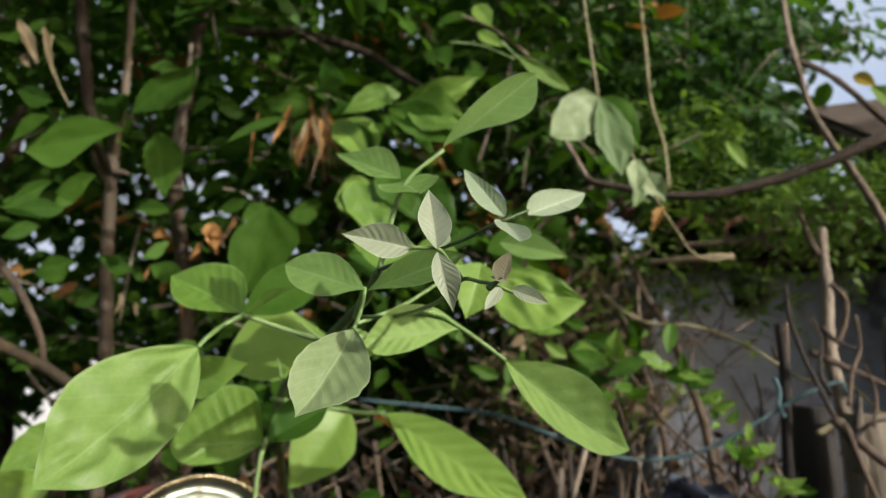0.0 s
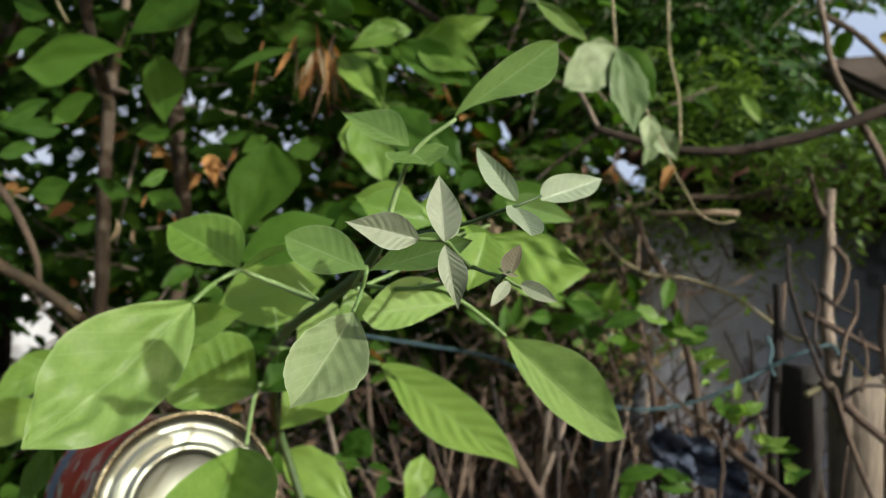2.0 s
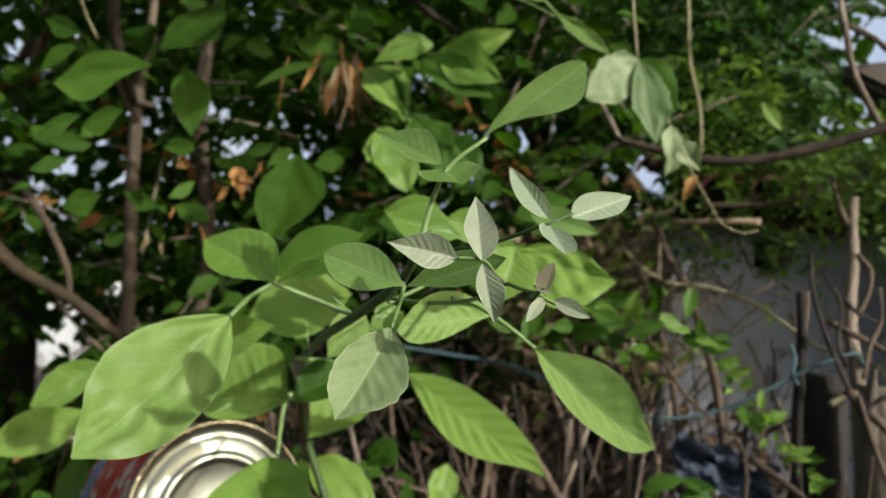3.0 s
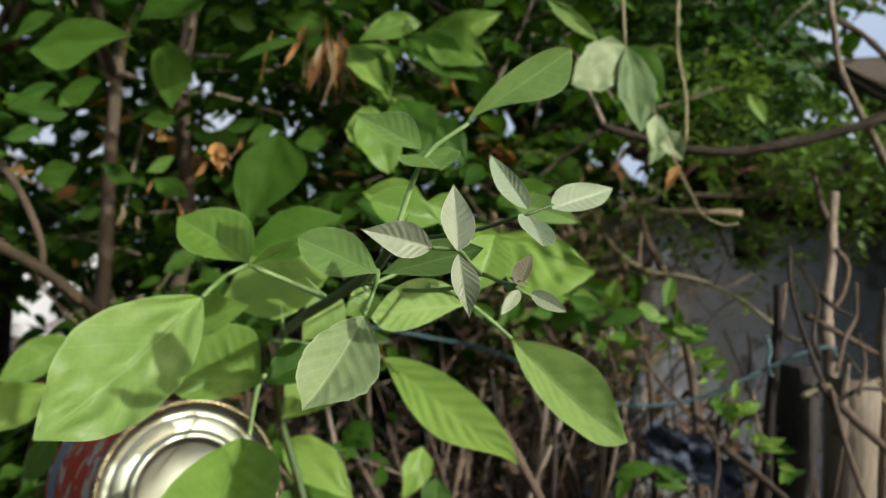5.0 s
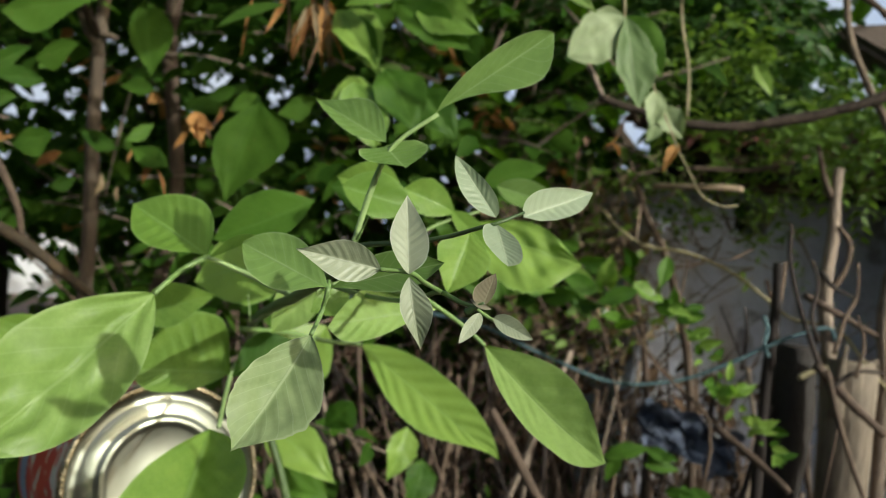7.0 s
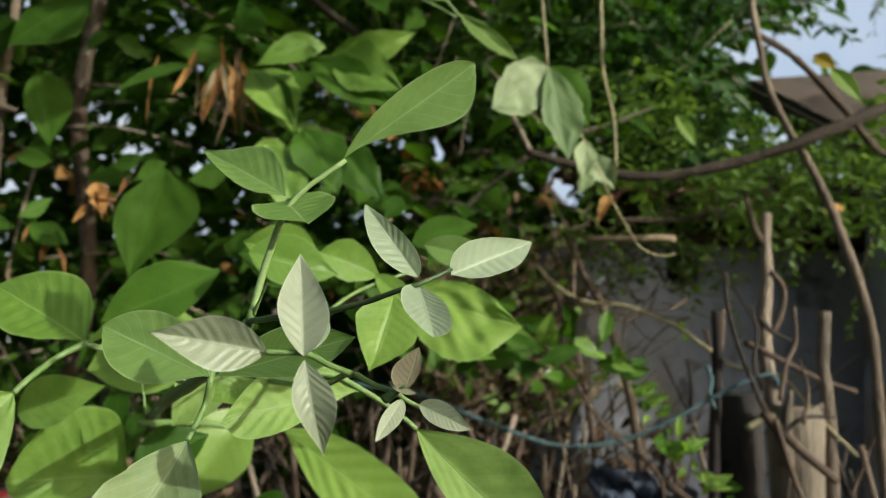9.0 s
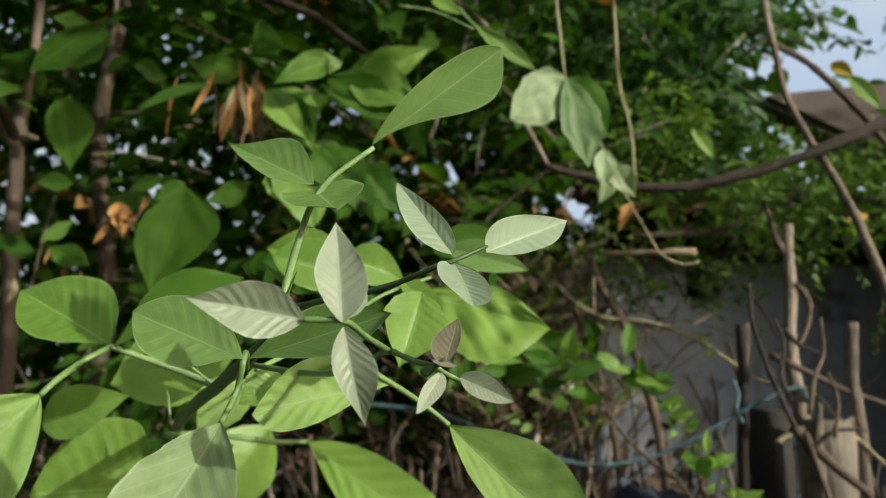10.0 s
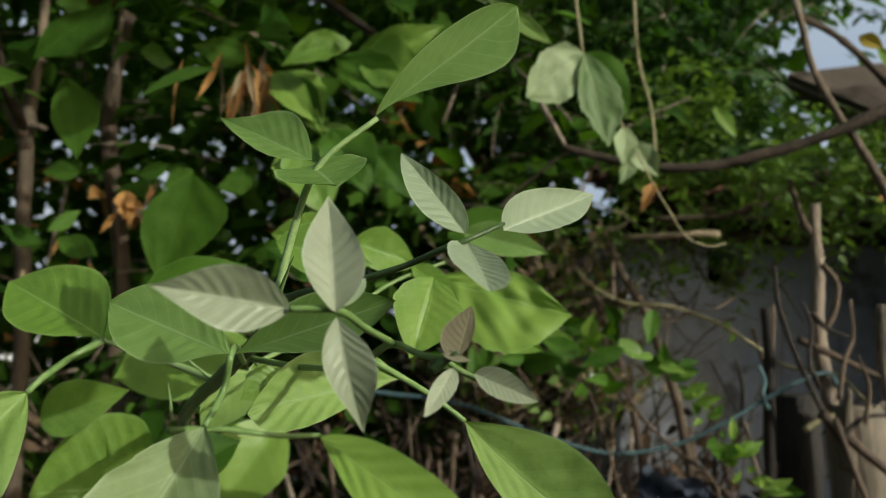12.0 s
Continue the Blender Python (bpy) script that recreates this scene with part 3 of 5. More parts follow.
tube(sapling, "thorn", [(-0.1125, 0.53, 1.379), (-0.1139, 0.53, 1.389), (-0.1157, 0.53, 1.399)], 0.0009, 0.0001, STALK)
tube(sapling, "thorn", [(-0.0145, 0.345, 1.444), (-0.0066, 0.335, 1.442), (0.0008, 0.325, 1.44)], 0.0007, 0.0001, STALK)
tube(sapling, "thorn", [(-0.0299, 0.365, 1.443), (-0.0267, 0.36, 1.45), (-0.024, 0.355, 1.455)], 0.0008, 0.0001, STALK)
tube(sapling, "bud", [(0.0175, 0.288, 1.425), (0.02, 0.286, 1.427), (0.0228, 0.285, 1.429)], 0.0014, 0.0006, BUD_STALK)
tube(sapling, "petiole", [(0.02, 0.288, 1.427), (0.0232, 0.287, 1.425), (0.0274, 0.286, 1.423)], 0.0007, 0.0006, STALK)
blade(sapling, (-0.0003, 0.3676, 1.5028), (0.0475, 0.3669, 1.5421), (0.0009, -0.0037, 0.0106), (0.0062, -0.0052, -0.0137), SOFT, peaks=(0.45, 0.76), full=(0.4, 0.1), quilt=0.3)
blade(sapling, (-0.0215, 0.3712, 1.4880), (-0.0586, 0.3957, 1.5085), (0.0027, 0.0046, 0.0132), (-0.0011, -0.0063, -0.0052), SOFT, peaks=(0.32, 0.50), full=(-0.8, 0))
blade(sapling, (-0.0211, 0.3680, 1.4859), (-0.0111, 0.3520, 1.4763), (-0.0139, -0.0034, -0.0017), (0.0128, 0.0032, 0.0071), SOFT, peaks=(0.40, 0.50), full=(0.4, 0.7))
blade(sapling, (-0.0022, 0.2657, 1.4374), (-0.0055, 0.2782, 1.4619), (-0.0053, -0.0038, 0.0004), (0.0066, -0.0034, 0.0003), BLUSH, peaks=(0.42, 0.40), full=(-0.35, -0.3), quilt=0.75, veins=9, fine=64)
blade(sapling, (-0.0110, 0.2685, 1.4379), (-0.0360, 0.2603, 1.4422), (0.0016, -0.0038, 0.0064), (-0.0006, -0.0037, -0.0057), BLUSH, peaks=(0.38, 0.38), full=(-0.5, -0.45), bow=(-0.0003, 0.0000, -0.0000), quilt=0.75, veins=9, fine=64)
blade(sapling, (-0.0019, 0.2667, 1.4365), (0.0036, 0.2659, 1.4146), (-0.0036, -0.0028, -0.0007), (0.0062, -0.0027, -0.0008), BLUSH, peaks=(0.40, 0.42), full=(-0.4, -0.5), bow=(-0.0005, -0.0021, 0.0009), quilt=0.75, veins=9, fine=64)
blade(sapling, (0.0263, 0.3149, 1.4582), (0.0093, 0.3185, 1.4800), (-0.0042, -0.0039, -0.0040), (0.0035, -0.0016, 0.0026), YOUNG, peaks=(0.49, 0.33), full=(0.2, -0.1), bow=(-0.0003, -0.0000, 0.0005), quilt=0.75, veins=9, fine=64)
blade(sapling, (0.0365, 0.3161, 1.4593), (0.0643, 0.3307, 1.4718), (-0.0035, -0.0029, 0.0067), (-0.0005, -0.0076, -0.0062), YOUNG, peaks=(0.32, 0.62), full=(0, 0.5), quilt=0.75, veins=9, fine=64)
blade(sapling, (0.0268, 0.3145, 1.4558), (0.0291, 0.2793, 1.4422), (-0.0068, -0.0094, 0.0004), (0.0058, -0.0069, -0.0003), YOUNG, peaks=(0.35, 0.55), full=(0.5, 0.6), quilt=0.4, veins=9, fine=48)
blade(sapling, (0.0264, 0.2845, 1.4244), (0.0396, 0.2807, 1.4189), (0.0012, -0.0009, 0.0032), (-0.0014, -0.0017, -0.0024), BLUSH, peaks=(0.38, 0.45), full=(0.1, 0.1), fine=40)
blade(sapling, (0.0219, 0.2860, 1.4255), (0.0154, 0.2760, 1.4162), (-0.0018, -0.0010, 0.0011), (0.0024, -0.0012, -0.0013), BLUSH, peaks=(0.44, 0.36), full=(0.1, 0.1), fine=40)
blade(sapling, (0.0227, 0.2880, 1.4273), (0.0258, 0.2857, 1.4391), (-0.0048, -0.0042, 0.0015), (0.0020, 0.0000, -0.0006), BUD, peaks=(0.33, 0.52), full=(0.1, 0.1), fine=40)
blade(sapling, (0.0181, 0.2870, 1.4298), (0.0255, 0.2830, 1.4274), (0.0002, 0.0001, 0.0006), (-0.0005, -0.0013, -0.0013), BUD, peaks=(0.43, 0.52), full=(0, 0), fine=24)
blade(sapling, (-0.0016, 0.2670, 1.4380), (0.0026, 0.2810, 1.4448), (-0.0007, -0.0009, 0.0006), (0.0013, -0.0009, -0.0010), YOUNG, peaks=(0.38, 0.60), full=(0.3, 0.3), fine=24)
blade(sapling, (-0.0329, 0.3129, 1.4263), (-0.0703, 0.3310, 1.4393), (0.0033, 0.0033, 0.0109), (-0.0014, -0.0097, -0.0086), SOFT, peaks=(0.52, 0.63), full=(0.2, 0.3))
blade(sapling, (-0.0325, 0.3160, 1.4263), (0.0087, 0.3006, 1.4404), (-0.0030, 0.0008, 0.0080), (0.0027, -0.0042, -0.0056), SOFT, peaks=(0.55, 0.61), full=(-0.2, -0.2))
blade(sapling, (-0.0362, 0.3041, 1.4100), (-0.0516, 0.2657, 1.3783), (-0.0106, -0.0116, 0.0043), (0.0145, -0.0147, -0.0061), MILD, peaks=(0.40, 0.38), full=(-0.35, -0.4), bow=(-0.0001, 0.0001, -0.0024), quilt=0.8, blister=0.05, rag=0.06)
blade(sapling, (0.0085, 0.3980, 1.4130), (-0.0381, 0.3614, 1.4055), (-0.0026, -0.0012, 0.0154), (0.0023, -0.0068, -0.0085), BROAD, peaks=(0.43, 0.66), full=(0.1, 0.3), bow=(-0.0029, 0.0000, 0.0001), quilt=1.5, fine=56)
blade(sapling, (0.0337, 0.4076, 1.3966), (0.0901, 0.3718, 1.3542), (0.0119, -0.0029, 0.0165), (-0.0011, -0.0141, -0.0128), BROAD, peaks=(0.47, 0.42), full=(-0.35, 0.2), bow=(0.0014, 0.0002, -0.0047), quilt=0.5, blister=0.02)
blade(sapling, (-0.0508, 0.6731, 1.3479), (0.0702, 0.6192, 1.2760), (0.0135, 0.0040, 0.0189), (-0.0037, -0.0222, -0.0219), FRESH, peaks=(0.49, 0.40), full=(0.35, -0.8), quilt=1.7, fine=64, veins=8)
blade(sapling, (-0.1402, 0.4309, 1.4039), (-0.1804, 0.3401, 1.3412), (-0.0199, -0.0185, 0.0193), (0.0225, -0.0116, -0.0167), BROAD, peaks=(0.42, 0.42), full=(-0.3, -0.1), bow=(-0.0028, 0.0003, -0.0069), quilt=0.7, blister=0.09, fine=56, veins=6)
blade(sapling, (-0.1230, 0.4615, 1.4242), (-0.1743, 0.4780, 1.4501), (0.0053, 0.0082, 0.0234), (0.0029, -0.0197, -0.0131), FRESH, peaks=(0.30, 0.72), full=(0, 0.8))
blade(sapling, (-0.1350, 0.5780, 1.3337), (-0.1993, 0.5600, 1.3336), (-0.0025, 0.0015, 0.0432), (-0.0040, -0.0099, -0.0135), FRESH, peaks=(0.30, 0.55), full=(0.6, 0.3))
blade(sapling, (-0.1509, 0.5950, 1.2868), (-0.1460, 0.5000, 1.2242), (-0.0297, -0.0529, 0.0043), (0.0470, -0.0527, 0.0147), FRESH, peaks=(0.50, 0.40), full=(0.4, 0.5))
blade(sapling, (-0.1223, 0.4615, 1.4238), (-0.0897, 0.4400, 1.4387), (-0.0029, 0.0014, 0.0046), (0.0003, -0.0002, -0.0008), FRESH, peaks=(0.57, 0.41), full=(0.2, 0.2))
blade(sapling, (0.0250, 0.5600, 1.4577), (0.1020, 0.5323, 1.4370), (0.0055, 0.0010, 0.0150), (0.0037, -0.0273, -0.0331), FRESH, peaks=(0.50, 0.40), full=(-0.4, -0.3), quilt=0.7, blister=0.08, rag=0.08, veins=7)
leaflet(sapling, (-0.1276, 0.555, 1.337), (-0.0866, 0.575, 1.362), 0.0378, LEAFY, turn=30, fold=22, peak=0.5, rag=0.05)
leaflet(sapling, (-0.1015, 0.66, 1.417), (-0.1912, 0.65, 1.392), 0.0735, FRESH, turn=28, fold=12, quilt=1.2, fine=44, peak=0.5, rag=0.05)
leaflet(sapling, (-0.0819, 0.56, 1.464), (-0.1488, 0.55, 1.431), 0.0416, LEAFY, turn=24, fold=22, peak=0.5, rag=0.05)
leaflet(sapling, (-0.0194, 0.58, 1.469), (-0.0732, 0.57, 1.476), 0.0475, LEAFY, turn=24, fold=20, peak=0.5, rag=0.05)
leaflet(sapling, (0.0445, 0.58, 1.487), (0.0956, 0.565, 1.474), 0.0230, SOFT, turn=20, fold=22)
leaflet(sapling, (0.0131, 0.55, 1.465), (0.0417, 0.535, 1.44), 0.0161, FRESH, turn=20, fold=22, sharp=1.3, rag=0.05)
leaflet(sapling, (0.0616, 0.57, 1.426), (0.0904, 0.555, 1.416), 0.0192, FRESH, turn=10, fold=24, rag=0.05)
leaflet(sapling, (-0.0588, 0.52, 1.474), (-0.008, 0.53, 1.464), 0.0327, FRESH, turn=24, fold=18, quilt=1.0, rag=0.05)
tube(sapling, "petiole", [(-0.0476, 0.42, 1.417), (-0.0238, 0.48, 1.432), (0.0044, 0.54, 1.455), (0.0325, 0.56, 1.467)], 0.0011, 0.0008, STALK)
leaflet(sapling, (-0.0227, 0.54, 1.478), (-0.0679, 0.55, 1.482), 0.0307, FRESH, turn=20, fold=20, rag=0.05)
leaflet(sapling, (-0.0209, 0.54, 1.476), (0.0169, 0.55, 1.464), 0.0274, FRESH, turn=20, fold=20, rag=0.05)
leaflet(sapling, (-0.0968, 0.78, 1.346), (-0.1482, 0.74, 1.273), 0.0666, FRESH, turn=12, fold=20, peak=0.45, quilt=1.0, rag=0.05)
leaflet(sapling, (0.022, 0.43, 1.452), (0.0128, 0.415, 1.42), 0.0318, FRESH, turn=8, fold=26, peak=0.45, rag=0.05)
leaflet(sapling, (0.0417, 0.7, 1.496), (0.0933, 0.69, 1.514), 0.0276, LEAFY, turn=24, fold=16, rag=0.05)
leaflet(sapling, (0.0498, 0.72, 1.5), (0.0772, 0.7, 1.479), 0.0235, LEAFY, turn=24, fold=16, rag=0.05)
leaflet(sapling, (-0.0435, 0.475, 1.41), (-0.063, 0.465, 1.398), 0.0222, FRESH, turn=16, fold=18, rag=0.05)
leaflet(sapling, (-0.0756, 0.55, 1.403), (-0.1003, 0.54, 1.372), 0.0305, BROAD, turn=12, fold=18, rag=0.05)
leaflet(sapling, (-0.1904, 0.55, 1.375), (-0.1405, 0.54, 1.394), 0.0311, FRESH, turn=18, fold=18, peak=0.4, rag=0.05)
leaflet(sapling, (-0.094, 0.57, 1.465), (-0.1431, 0.56, 1.442), 0.0161, FRESH, turn=20, fold=20, rag=0.05)
# ---- broad-leaved bush to the side, its nearer leaves ----
bush = thing("broadleaf_bush", "tall dark green broad-leaved bush with thin stems, some dead leaves", "bush", at=(-0.62, 1.35, 0.0))
tube(bush, "stem", [(-0.61, 1.35, -0.03), (-0.62, 1.36, 0.7), (-0.6021, 1.35, 1.377), (-0.6087, 1.345, 1.571), (-0.6062, 1.338, 1.734), (-0.6034, 1.34, 1.797)], 0.014, 0.011, PALE_BARK)
tube(bush, "stem", [(-0.6055, 1.338, 1.724), (-0.5959, 1.33, 1.794), (-0.5828, 1.32, 1.884), (-0.5713, 1.3, 2.05), (-0.5655, 1.28, 2.295)], 0.008, 0.006, PALE_BARK)
tube(bush, "knot", [(-0.6068, 1.338, 1.713), (-0.623, 1.32, 1.739), (-0.6321, 1.31, 1.761)], 0.012, 0.004, PALE_BARK)
tube(bush, "knot", [(-0.6045, 1.335, 1.728), (-0.5796, 1.32, 1.725), (-0.5662, 1.315, 1.722)], 0.008, 0.003, PALE_BARK)
tube(bush, "stem", [(-0.7, 1.7, -0.03), (-0.7, 1.7, 0.8), (-0.5786, 1.7, 1.434), (-0.6163, 1.68, 1.821), (-0.5764, 1.66, 2.085), (-0.5305, 1.62, 2.372), (-0.4875, 1.6, 2.762)], 0.02, 0.012, DARK_BARK)
tube(bush, "limb", [(-0.9, 1, 0.9), (-0.7544, 1.05, 1.5), (-0.6283, 1.05, 1.419), (-0.5594, 1.06, 1.383), (-0.5014, 1.08, 1.337), (-0.4494, 1.1, 1.29)], 0.011, 0.007, GOLD_BARK)
tube(bush, "limb", [(-0.6292, 1.05, 1.531), (-0.5937, 1.05, 1.485), (-0.5611, 1.05, 1.423), (-0.5594, 1.06, 1.383)], 0.006, 0.004, DARK_BARK)
tube(bush, "limb", [(-0.5328, 1.66, 2.141), (-0.3356, 1.6, 2.114), (-0.1767, 1.55, 2.053), (-0.0756, 1.5, 1.97), (0.0182, 1.45, 1.903)], 0.012, 0.006, DARK_BARK)
tube(bush, "limb", [(-0.6364, 1.2, 2.204), (-0.6157, 1.2, 2.002), (-0.6006, 1.2, 1.884), (-0.591, 1.2, 1.821), (-0.5993, 1.25, 1.774), (-0.6079, 1.33, 1.725)], 0.012, 0.008, DARK_BARK)
tube(bush, "limb", [(-0.5855, 1.6, 1.839), (-0.5738, 1.6, 1.939), (-0.5584, 1.58, 2.081)], 0.006, 0.004, BARK)
blade(bush, (-0.4370, 1.0000, 1.7070), (-0.5632, 0.9800, 1.6710), (-0.0012, -0.0151, 0.0293), (0.0073, -0.0007, -0.0310), LEAFY, peaks=(0.50, 0.71), full=(-0.45, -0.45), rag=0.06, blister=0.04, fine=18)
blade(bush, (-0.5559, 1.0200, 1.7319), (-0.5961, 1.0000, 1.6897), (-0.0054, -0.0093, 0.0129), (0.0021, 0.0003, -0.0033), DEEP, peaks=(0.40, 0.52), full=(-0.45, -0.45), rag=0.06, blister=0.04, fine=18)
blade(bush, (-0.3465, 1.0000, 1.8043), (-0.4236, 0.9800, 1.7233), (-0.0088, -0.0110, 0.0119), (0.0216, 0.0039, -0.0260), DEEP, peaks=(0.61, 0.40), full=(-0.45, -0.45), rag=0.06, blister=0.04, fine=18)
blade(bush, (-0.4172, 1.0500, 1.7195), (-0.3893, 1.0300, 1.6166), (-0.0158, -0.0179, -0.0089), (0.0309, 0.0077, 0.0088), DEEP, peaks=(0.41, 0.42), full=(-0.45, -0.45), rag=0.06, blister=0.04, fine=18)
blade(bush, (-0.1889, 0.8800, 1.6843), (-0.2578, 0.8600, 1.6475), (-0.0034, -0.0049, 0.0100), (-0.0002, -0.0001, 0.0001), LEAFY, peaks=(0.45, 0.43), full=(-0.2, -0.2), rag=0.06, blister=0.04, fine=18)
blade(bush, (-0.1710, 0.9800, 1.7387), (-0.2392, 0.9600, 1.7375), (0.0018, -0.0033, 0.0121), (-0.0002, -0.0061, -0.0247), DEEP, peaks=(0.46, 0.47), full=(-0.45, -0.45), rag=0.06, blister=0.04, fine=18)
blade(bush, (-0.1381, 0.9300, 1.6934), (-0.0814, 0.9100, 1.6349), (0.0159, -0.0001, 0.0173), (-0.0108, -0.0126, -0.0167), LEAFY, peaks=(0.46, 0.42), full=(-0.45, -0.45), rag=0.06, blister=0.04, fine=18)
# dark green here stands in for the shade over most of this leaf
blade(bush, (-0.2024, 0.8600, 1.5721), (-0.2255, 0.8400, 1.4597), (-0.0282, -0.0134, 0.0070), (0.0447, -0.0101, -0.0127), DEEP, peaks=(0.48, 0.29), full=(-0.5, -0.5), rag=0.06, blister=0.04, fine=18)
blade(bush, (-0.1050, 0.8800, 1.6068), (-0.0726, 0.8600, 1.5336), (-0.0186, -0.0152, -0.0122), (0.0242, 0.0008, 0.0109), FRESH, peaks=(0.33, 0.53), full=(0.3, 0.2), rag=0.06, blister=0.04, fine=18)
blade(bush, (-0.5324, 1.0000, 1.6331), (-0.5852, 0.9800, 1.5960), (-0.0025, -0.0071, 0.0101), (0.0066, 0.0017, -0.0133), LEAFY, peaks=(0.39, 0.65), full=(-0.45, -0.45), rag=0.06, blister=0.04, fine=18)
blade(bush, (-0.5042, 0.9800, 1.5917), (-0.5574, 0.9600, 1.5897), (0.0014, -0.0023, 0.0136), (0.0023, -0.0035, -0.0121), LEAFY, peaks=(0.50, 0.36), full=(-0.45, -0.45), rag=0.06, blister=0.04, fine=18)
blade(bush, (-0.5288, 0.9700, 1.5648), (-0.5690, 0.9500, 1.5491), (-0.0013, -0.0039, 0.0124), (0.0028, -0.0013, -0.0078), LEAFY, peaks=(0.40, 0.57), full=(-0.45, -0.45), rag=0.06, blister=0.04, fine=18)
blade(bush, (-0.5012, 1.0600, 1.6559), (-0.5511, 1.0400, 1.6276), (-0.0031, -0.0059, 0.0125), (0.0099, -0.0017, -0.0223), DEEP, peaks=(0.40, 0.65), full=(-0.45, -0.45), rag=0.06, blister=0.04, fine=18)
blade(bush, (-0.4261, 1.0200, 1.5984), (-0.3719, 1.0000, 1.5953), (-0.0002, -0.0008, 0.0139), (0.0032, -0.0069, -0.0100), LEAFY, peaks=(0.51, 0.56), full=(-0.45, -0.45), rag=0.06, blister=0.04, fine=18)
blade(bush, (-0.3948, 1.0000, 1.5195), (-0.3391, 0.9800, 1.4969), (0.0063, -0.0020, 0.0137), (-0.0023, -0.0076, -0.0139), LEAFY, peaks=(0.53, 0.42), full=(-0.45, -0.45), rag=0.06, blister=0.04, fine=18)
blade(bush, (-0.3693, 1.0000, 1.5511), (-0.3973, 0.9800, 1.5249), (-0.0030, -0.0033, 0.0062), (0.0060, -0.0008, -0.0089), LEAFY, peaks=(0.47, 0.51), full=(-0.45, -0.45), rag=0.06, blister=0.04, fine=18)
blade(bush, (-0.2974, 0.9700, 1.5879), (-0.2532, 0.9500, 1.5979), (-0.0026, -0.0012, 0.0075), (0.0053, -0.0063, -0.0110), LEAFY, peaks=(0.57, 0.49), full=(-0.45, -0.45), rag=0.06, blister=0.04, fine=18)
blade(bush, (-0.2334, 0.9700, 1.5952), (-0.2614, 0.9500, 1.5706), (-0.0049, -0.0051, 0.0093), (0.0050, -0.0010, -0.0078), DEEP, peaks=(0.41, 0.49), full=(-0.45, -0.45), rag=0.06, blister=0.04, fine=18)
blade(bush, (-0.3596, 1.0000, 1.7905), (-0.4025, 0.9800, 1.7914), (0.0026, -0.0026, 0.0102), (-0.0005, -0.0029, -0.0116), LEAFY, peaks=(0.54, 0.50), full=(-0.45, -0.45), rag=0.06, blister=0.04, fine=18)
blade(bush, (-0.4444, 0.9000, 1.4587), (-0.4043, 0.8800, 1.4698), (-0.0024, -0.0009, 0.0068), (0.0080, -0.0084, -0.0100), LEAFY, peaks=(0.51, 0.47), full=(-0.45, -0.45), rag=0.06, blister=0.04, fine=18)
blade(bush, (-0.1608, 0.9800, 1.5997), (-0.2056, 0.9600, 1.5743), (-0.0039, -0.0042, 0.0099), (0.0080, -0.0032, -0.0171), DEEP, peaks=(0.42, 0.54), full=(-0.45, -0.45), rag=0.06, blister=0.04, fine=18)
blade(bush, (-0.4551, 1.1000, 1.5230), (-0.5028, 1.0800, 1.5411), (0.0030, 0.0000, 0.0098), (-0.0015, -0.0087, -0.0163), DEEP, peaks=(0.57, 0.44), full=(-0.45, -0.45), rag=0.06, blister=0.04, fine=18)
blade(bush, (-0.5203, 1.0500, 1.5310), (-0.5665, 1.0300, 1.5109), (-0.0026, -0.0048, 0.0148), (0.0100, -0.0039, -0.0229), DEEP, peaks=(0.48, 0.57), full=(-0.45, -0.45), rag=0.06, blister=0.04, fine=18)
blade(bush, (-0.6059, 1.0200, 1.7731), (-0.5413, 1.0000, 1.7468), (0.0077, -0.0066, 0.0112), (-0.0026, -0.0039, -0.0171), LEAFY, peaks=(0.51, 0.52), full=(-0.45, -0.45), rag=0.06, blister=0.04, fine=18)
blade(bush, (-0.2946, 1.0800, 1.7560), (-0.3337, 1.0600, 1.7647), (0.0066, -0.0064, 0.0128), (-0.0036, -0.0010, -0.0128), LEAFY, peaks=(0.63, 0.40), full=(-0.45, -0.45), rag=0.06, blister=0.04, fine=18)
blade(bush, (-0.3550, 0.7400, 1.3323), (-0.4087, 0.7100, 1.2930), (-0.0088, -0.0057, 0.0180), (0.0100, -0.0030, -0.0119), FRESH, peaks=(0.44, 0.58), full=(-0.1, -0.1), rag=0.05, blister=0.04, fine=24)
blade(bush, (-0.3480, 0.7000, 1.2944), (-0.4246, 0.6700, 1.2569), (-0.0077, -0.0037, 0.0194), (0.0128, -0.0065, -0.0173), FRESH, peaks=(0.52, 0.47), full=(-0.1, -0.1), rag=0.05, blister=0.04, fine=24)
blade(bush, (-0.3718, 0.7500, 1.2440), (-0.3828, 0.7200, 1.1939), (-0.0071, -0.0053, 0.0058), (0.0139, 0.0007, -0.0064), LEAFY, peaks=(0.43, 0.46), full=(-0.1, -0.1), rag=0.05, blister=0.04, fine=24)
leaflet(bush, (-0.0531, 0.9, 1.723), (-0.1232, 0.88, 1.692), 0.0339, FRESH, turn=20, fold=16, sharp=1.3, wave=0.16, blister=0.06, droop=0.12, rag=0.14)
leaflet(bush, (-0.0457, 0.9, 1.713), (0.0476, 0.9, 1.742), 0.0425, FRESH, turn=-20, fold=18, sharp=1.3, wave=0.16, blister=0.06, droop=0.12, rag=0.14)
leaflet(bush, (-0.0421, 0.9, 1.71), (0.0297, 0.86, 1.671), 0.0569, FRESH, turn=15, fold=18, sharp=1.3, wave=0.16, blister=0.06, droop=0.12, rag=0.14)
